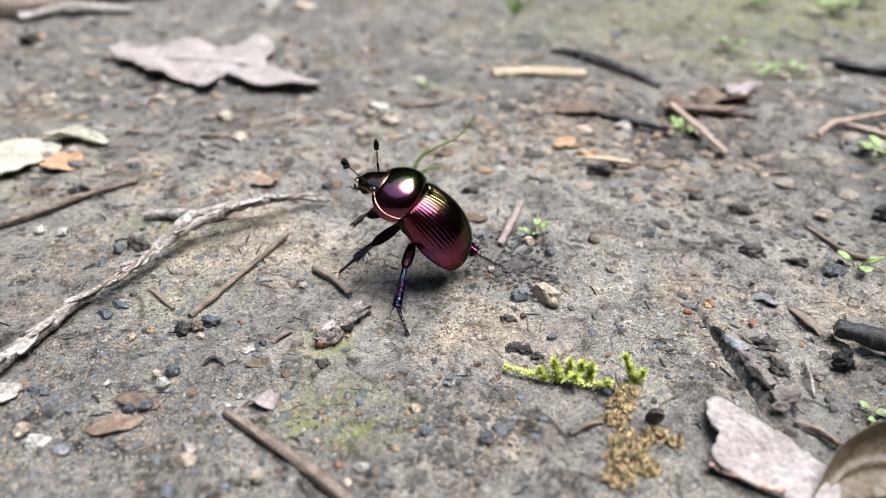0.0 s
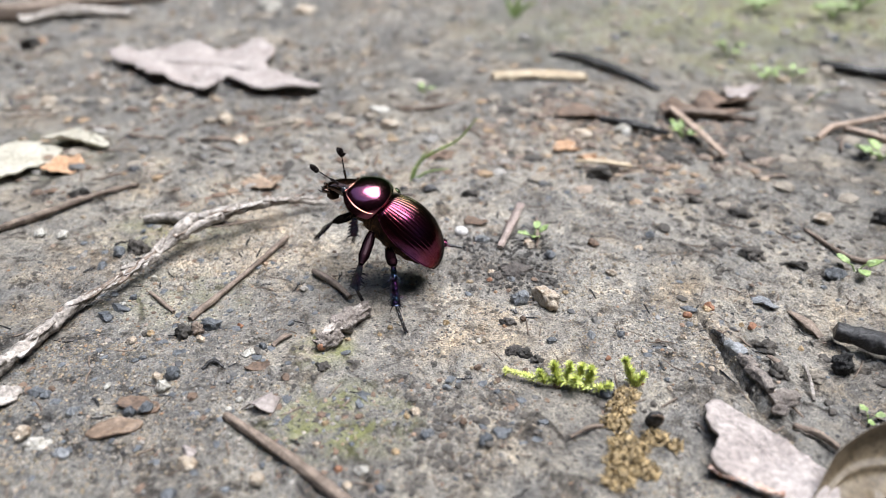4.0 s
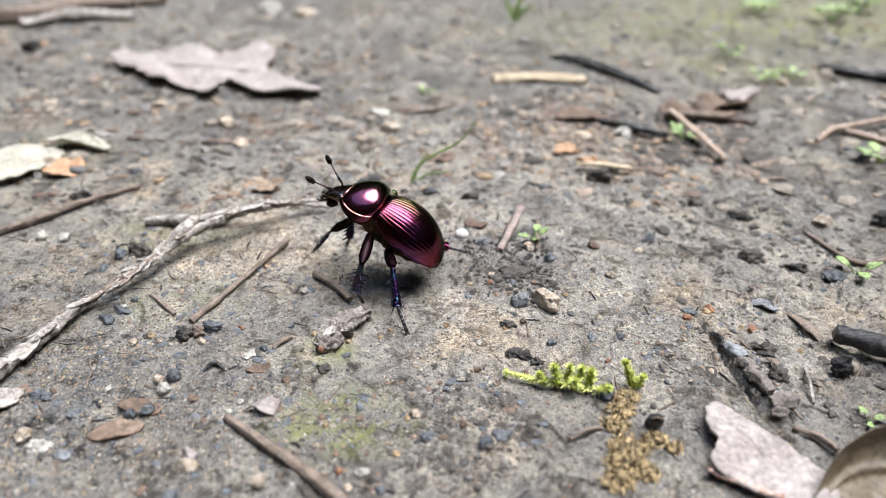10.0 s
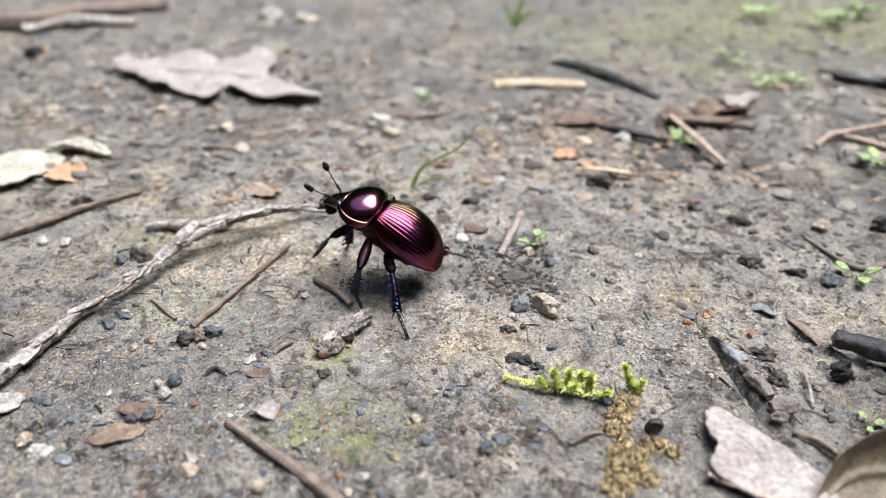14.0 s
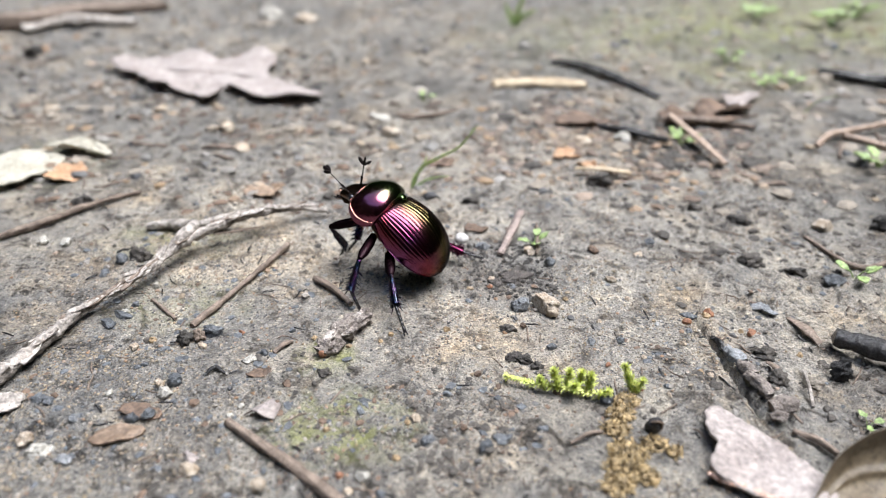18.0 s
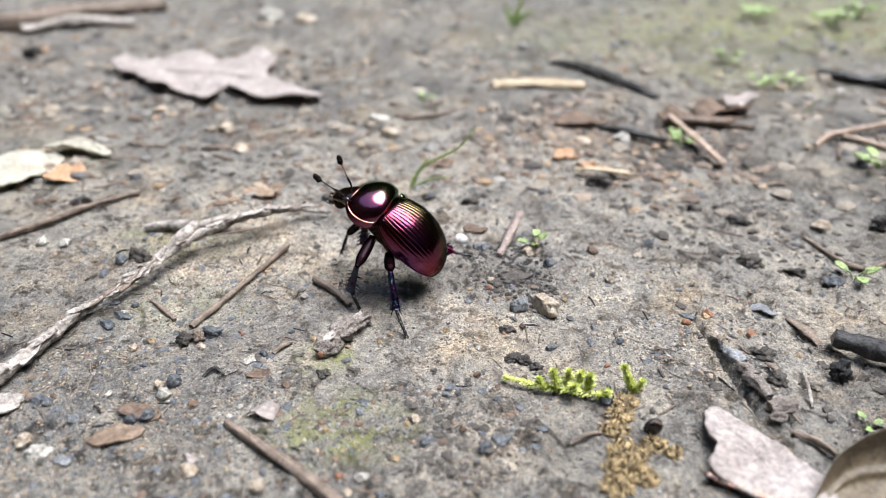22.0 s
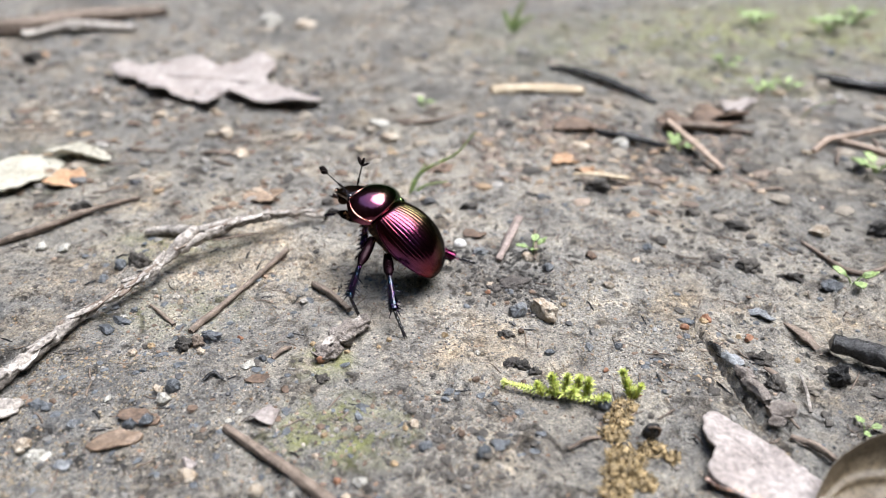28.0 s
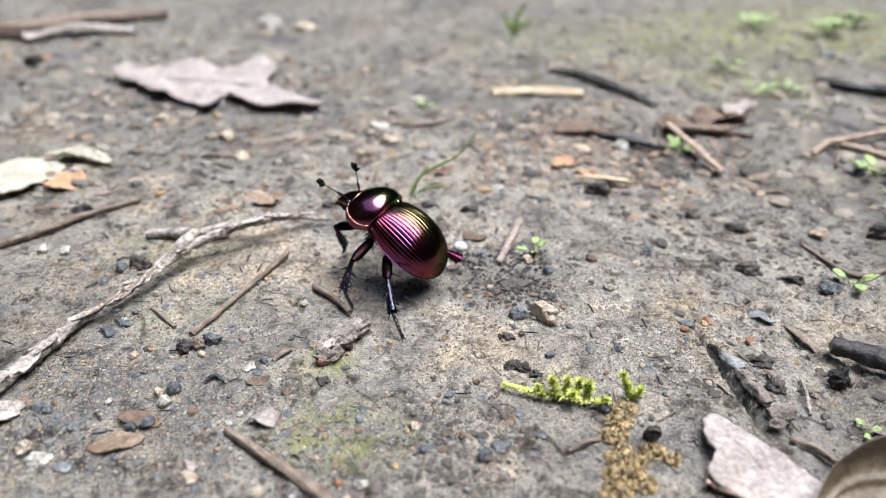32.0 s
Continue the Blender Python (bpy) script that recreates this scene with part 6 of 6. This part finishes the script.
# ---- movement ----
def motions():
    def rows_at(rows, t):
        r = np.array(rows, float)
        return [float(np.interp(t, r[:, 0], r[:, k])) for k in range(1, r.shape[1])]

    def mm_pose(x, y, z, rx, ry, rz):
        return pose(x * MM, y * MM, z * MM, rx, ry, rz)

    def along(origin, direction, bend):
        """A pose whose +y runs along direction and whose +z leans to bend."""
        y = direction.normalized()
        x = y.cross(bend).normalized()
        z = x.cross(y)
        return Matrix.Translation(origin * MM) @ Matrix((x, y, z)).transposed().to_4x4()

    # seconds; place of the wing-case joint in mm; pitch, roll, heading in degrees
    body = [
        (0, -4.48, 0.32, 11.59, 49.99, -1.14, 75.1),
        (1, -4.48, 0.25, 11.68, 50.12, -0.56, 74.89),
        (1.5, -4.64, 0.63, 11.49, 49.32, 0.33, 76.59),
        (2, -6.97, 0.2, 11.52, 49.41, 5.76, 85.36),
        (2.5, -9.09, -1.09, 10.75, 41.6, 8.41, 90.6),
        (3, -9.13, -0.81, 10.74, 42.55, 10.37, 92.33),
        (3.5, -8.63, 0.67, 10.67, 45.19, 13.94, 90.6),
        (5.5, -8.71, 1.42, 10.22, 43.63, 15.33, 89.23),
        (7.5, -8.81, 1.6, 10.14, 42.22, 14.85, 87.84),
        (9, -8.93, 1.7, 10.14, 41.37, 14.28, 87.69),
        (10.5, -9.01, 1.68, 10.09, 39.84, 14.47, 86.73),
        (12, -9.18, 1.72, 10.1, 39.32, 14.13, 86.56),
        (14.5, -9.24, 1.84, 10.01, 37.62, 14.15, 85.35),
        (16.5, -9.33, 1.89, 9.98, 37.3, 15.04, 84.91),
        (17, -7.98, 3.83, 9.37, 42.18, 14, 76.49),
        (17.5, -7.49, 4.32, 9.35, 39.36, 6.4, 62.22),
        (18, -7.76, 4.25, 9.37, 39.51, 6.24, 64.32),
        (18.5, -7.94, 3.56, 9.76, 40.42, 6.92, 67.55),
        (19, -7.89, 3.07, 10, 40.8, 6.52, 67.69),
        (19.5, -8.4, 1.43, 10.8, 41.6, 6.8, 77.37),
        (20, -8.03, 1.11, 11.07, 43.58, 7.08, 79.3),
        (20.5, -7.98, 1.5, 10.98, 44.71, 7.41, 78.67),
        (21, -7.98, 1.94, 10.88, 45.52, 6.79, 78.25),
        (22, -8, 1.55, 10.91, 44.87, 8.12, 78.95),
        (23, -8, 1.44, 11.18, 45.39, 7.38, 78.48),
        (24, -7.91, 1.34, 11.34, 45.45, 6.64, 77.43),
        (24.5, -9.44, 0.86, 11.13, 40.07, 11.74, 84.9),
        (25, -9.35, 0.88, 10.92, 40.02, 11.44, 86.54),
        (25.5, -9.02, 1.72, 10.58, 40.88, 12.3, 85.37),
        (27.5, -9.09, 2.7, 10.21, 40.3, 12.12, 83.04),
        (28, -8.12, 4.49, 9.55, 42.56, 11.78, 75.36),
        (28.5, -7.7, 4.69, 9.47, 36.29, 6.96, 58.55),
        (29, -7.87, 4.49, 9.66, 35.45, 6.6, 60.49),
        (29.5, -8.02, 4.44, 9.54, 35.25, 7.32, 62.61),
        (30, -8.06, 4.73, 9.5, 35.6, 7.37, 62.56),
        (31, -8.1, 4.82, 9.41, 35.29, 7.72, 62.34),
        (32, -8.05, 4.89, 9.47, 35.08, 8.02, 62.44),
    ]
    # seconds; nod and turn of the pronotum in degrees
    nod = [(0, -18.2, 5.0), (1, -17.7, 6.0), (1.5, -14.8, 6.3), (2, -15.3, 1.1), (2.5, -10.1, 0.8), (3, -8.7, 1.1), (3.5, -7.6, -0.4), (5.5, -10.2, -0.4), (7.5, -11.7, -1.0), (9, -11.5, -0.8), (10.5, -11.7, -1.0), (12, -11.7, -0.1), (14.5, -12.8, -0.6), (16.5, -12.7, 0.1), (17, -9.7, -4.5), (17.5, -11.2, 3.7), (18, -13.3, 5.3), (18.5, -15.8, 4.8), (19, -17.1, 4.8), (19.5, -14.0, 2.6), (20, -14.0, 1.8), (20.5, -17.3, 1.3), (21, -19.4, 1.3), (22, -18.7, 1.1), (23, -20.2, 1.1), (24, -22.4, 1.0), (24.5, -12.6, -5.2), (25, -9.7, -0.3), (25.5, -10.5, 0.0), (27.5, -12.0, 1.4), (28, -9.6, -0.4), (28.5, -9.8, 0.8), (29, -9.0, 3.8), (29.5, -10.7, 3.1), (30, -11.4, 3.1), (31, -11.8, 3.9), (32, -12.5, 3.3)]
    feet = {
        "front_near": [(0, -15.1, 11.2, 0.3), (1.5, -15.1, 11.2, 0.3), (2, -18.1, 10.4, 1.6), (2.5, -18.2, 1.8, 0.0), (3, -17.7, 2.7, 0.0), (3.5, -19.8, 8.4, 0.4), (5.5, -19.3, 7.9, 0.4), (9, -19.0, 6.9, 0.3), (16.5, -19.0, 6.7, 0.3), (17, -17.6, 12.4, 4.2), (17.5, -15.1, 8.2, 0.2), (19, -14.8, 8.2, 0.2), (20, -15.2, 8.6, 0.3), (22, -15.0, 8.1, 0.2), (24, -15.2, 8.6, 0.2), (24.5, -20.6, 10.6, 0.6), (25, -18.4, 4.9, 0.2), (25.5, -17.8, 6.7, 0.2), (27.5, -17.8, 6.9, 0.2), (28, -17.5, 12.8, 4.2), (28.5, -15.4, 10.6, 0.3), (29, -15.1, 10.8, 0.3), (32, -14.9, 10.9, 0.2)],
        "middle_near": [(0, -15.1, -0.4, -0.1), (1, -15.1, -0.4, -0.1), (2, -15.4, -0.9, -0.1), (3, -10.0, -6.0, -0.0), (6, -10.1, -5.9, -0.1), (9, -9.8, -6.4, -0.0), (12, -10.2, -5.7, -0.1), (17, -10.5, -5.6, -0.1), (18, -10.9, -5.2, -0.1), (20, -11.0, -5.0, -0.1), (22, -10.8, -5.1, -0.1), (25, -10.8, -5.5, -0.1), (28, -10.8, -5.3, -0.1), (29, -12.0, -3.5, -0.1), (30, -12.0, -3.3, -0.1), (32, -12.0, -3.0, -0.1)],
        "hind_near": [(0, -4.3, -12.6, 0.3), (2, -4.6, -12.1, 0.3), (3, -4.5, -11.8, 0.3), (6, -4.5, -11.6, 0.3), (9, -4.4, -11.4, 0.3), (12, -4.4, -11.5, 0.3), (17, -4.4, -11.4, 0.3), (18, -4.5, -11.4, 0.3), (22, -4.5, -11.0, 0.3), (25, -4.6, -10.2, 0.3), (28, -4.6, -10.1, 0.3), (29, -4.9, -10.3, 0.3), (30, -4.9, -10.2, 0.3), (32, -4.9, -10.0, 0.3)],
        "hind_far": [(0, 11.1, -0.7, -0.2), (1, 11.1, -0.7, -0.2), (2, 6.8, 6.6, -0.1), (3, 6.8, 6.9, -0.1), (6, 6.6, 7.0, -0.1), (9, 6.5, 6.7, -0.1), (12, 6.4, 6.7, -0.1), (17, 6.5, 6.9, -0.1), (22, 6.6, 6.9, -0.1), (25, 6.3, 6.7, -0.1), (28, 6.3, 6.6, -0.1), (29, 6.5, 7.2, -0.1), (32, 6.7, 7.0, -0.1)],
        "front_far": [(0, -11.6, 13.5, 0.1), (1, -11.6, 13.6, 0.1), (2, -13.4, 11.0, 0.1), (3, -13.0, 9.4, 0.1), (6, -14.0, 9.6, 0.1), (9, -14.2, 9.4, 0.1), (12, -14.5, 9.0, 0.1), (17, -14.5, 9.6, 0.1), (22, -12.1, 9.4, 0.0), (25, -12.9, 8.7, 0.0), (28, -12.7, 8.9, 0.0), (29, -11.9, 9.8, 0.0), (32, -12.1, 9.9, 0.0)],
        "middle_far": [(0, 0.5, 13.8, -0.2), (1, 0.5, 13.8, -0.2), (2, -3.4, 14.6, -0.1), (3, -4.3, 14.5, -0.1), (6, -4.3, 14.3, -0.1), (12, -4.4, 14.3, -0.1), (22, -4.3, 14.4, -0.1), (32, -4.3, 15.8, -0.0)],
    }
    feelers = (
        [(0, -0.30, 0.88, 0.37), (1, -0.32, 0.88, 0.35), (1.5, -0.32, 0.91, 0.27), (2, -0.59, 0.75, 0.29), (2.5, -0.51, 0.80, 0.31), (3, -0.40, 0.91, 0.07), (3.5, -0.50, 0.86, 0.10), (5.5, -0.61, 0.79, 0.08), (7.5, -0.66, 0.74, 0.14), (9, -0.66, 0.74, 0.12), (10.5, -0.66, 0.74, 0.13), (12, -0.65, 0.75, 0.14), (14.5, -0.70, 0.69, 0.19), (16.5, -0.70, 0.69, 0.19), (17, -0.34, 0.92, 0.20), (17.5, -0.28, 0.83, 0.48), (18, -0.26, 0.86, 0.44), (18.5, -0.09, 0.94, 0.32), (19, -0.10, 0.95, 0.31), (19.5, -0.41, 0.82, 0.41), (20, -0.43, 0.80, 0.42), (20.5, -0.41, 0.86, 0.29), (21, -0.44, 0.84, 0.30), (22, -0.48, 0.82, 0.31), (23, -0.48, 0.80, 0.35), (24, -0.49, 0.78, 0.39), (24.5, -0.68, 0.62, 0.39), (25, -0.54, 0.83, 0.18), (25.5, -0.50, 0.86, 0.10), (27.5, -0.50, 0.86, 0.09), (28, -0.37, 0.90, 0.24), (28.5, -0.49, 0.70, 0.53), (29, -0.37, 0.85, 0.37), (29.5, -0.51, 0.78, 0.37), (30, -0.57, 0.74, 0.37), (31, -0.59, 0.72, 0.36), (32, -0.58, 0.75, 0.32)],
        [(0, -0.11, 0.48, 0.87), (1, -0.18, 0.47, 0.86), (1.5, -0.22, 0.50, 0.84), (2, 0.01, 0.88, 0.48), (2.5, -0.06, 0.85, 0.52), (3, -0.23, 0.59, 0.77), (3.5, -0.37, 0.56, 0.74), (5.5, -0.42, 0.67, 0.61), (7.5, -0.30, 0.73, 0.61), (9, -0.28, 0.76, 0.58), (10.5, -0.17, 0.79, 0.59), (12, -0.22, 0.77, 0.60), (14.5, -0.04, 0.81, 0.59), (16.5, 0.03, 0.82, 0.57), (17, -0.32, 0.23, 0.92), (17.5, -0.06, 0.03, 1.00), (18, -0.20, 0.16, 0.97), (18.5, -0.29, 0.28, 0.92), (19, -0.28, 0.34, 0.90), (19.5, 0.06, 0.91, 0.40), (20, 0.07, 0.92, 0.39), (20.5, 0.03, 0.85, 0.52), (21, -0.15, 0.74, 0.66), (22, -0.18, 0.69, 0.70), (23, -0.22, 0.68, 0.70), (24, -0.16, 0.70, 0.69), (24.5, -0.08, 0.91, 0.40), (25, 0.11, 0.82, 0.56), (25.5, -0.03, 0.83, 0.55), (27.5, -0.10, 0.80, 0.59), (28, -0.29, 0.24, 0.93), (28.5, -0.06, 0.02, 1.00), (29, -0.18, 0.36, 0.92), (29.5, -0.19, 0.42, 0.89), (30, -0.15, 0.43, 0.89), (31, -0.26, 0.36, 0.90), (32, -0.31, 0.32, 0.90)],
    )
    # seconds; the way from a foot's claws up to its ankle
    ANKLES = {
        "middle_near": [(0, 1.9, 0.6, 1.6), (2, 1.9, 0.6, 1.6), (2.5, -1.1, 0.4, 2.7), (32, -1.0, 0.4, 2.7)],
        "hind_near": [(0, -1.0, 1.3, 2.4), (32, -1.1, 1.3, 2.4)],
    }
    pivot = Vector((0, -0.3, 1.5))
    times = [k * 0.5 for k in range(65)]
    tracks = {}
    for t in times:
        root = mm_pose(*rows_at(body, t))
        a, b = rows_at(nod, t)
        tilt = Matrix.Translation(pivot * MM) @ pose(0, 0, 0, a, 0, b) @ Matrix.Translation(-pivot * MM)
        back = root.inverted()
        tracks.setdefault(beetle, []).append((t, root))
        for ob in FRONT:
            tracks.setdefault(ob, []).append((t, tilt))
        for ob, socket, rows in zip(ANTENNAE, SOCKETS, feelers):
            d = Vector(rows_at(rows, t))
            tracks.setdefault(ob, []).append((t, tilt @ along(socket, d, Vector((0, 0.2, 1)))))
        for key, (f, s, c, hip, (lf, lt, lc), nods) in LEGS.items():
            h = (tilt @ (hip * MM)) / MM if nods else hip.copy()
            tip = (back @ (Vector(rows_at(feet[key], t)) * MM)) / MM
            up = (back.to_3x3() @ Vector((0, 0, 1))).normalized()
            flat = h - tip
            flat -= up * flat.dot(up)
            flat = flat.normalized() if flat.length > 1e-3 else Vector((0, 1, 0))
            rise = 0.25 if key == "hind_far" else 0.8
            if key in ANKLES:
                lift = (back.to_3x3() @ Vector(rows_at(ANKLES[key], t))).normalized()
            else:
                lift = (flat * 0.6 + up * rise).normalized()
            ankle = tip + lift * lc
            d = ankle - h
            reach = min(max(d.length, abs(lf - lt) + 0.2), lf + lt - 0.05)
            dn = d.normalized()
            ankle = h + dn * reach
            x = (lf * lf - lt * lt + reach * reach) / (2 * reach)
            out = Vector((math.copysign(1.0, hip.x), 0.25 if hip.y > 0 else -0.35, 0.0)) + up * 1.3
            out = (out - dn * out.dot(dn)).normalized()
            knee = h + dn * x + out * math.sqrt(max(0.0, lf * lf - x * x))
            tracks.setdefault(f, []).append((t, along(h, knee - h, out)))
            tracks.setdefault(s, []).append((t, along(knee, ankle - knee, out)))
            tracks.setdefault(c, []).append((t, along(ankle, tip - ankle, up)))
    for ob, rows in tracks.items():
        walk(ob, rows)


motions()
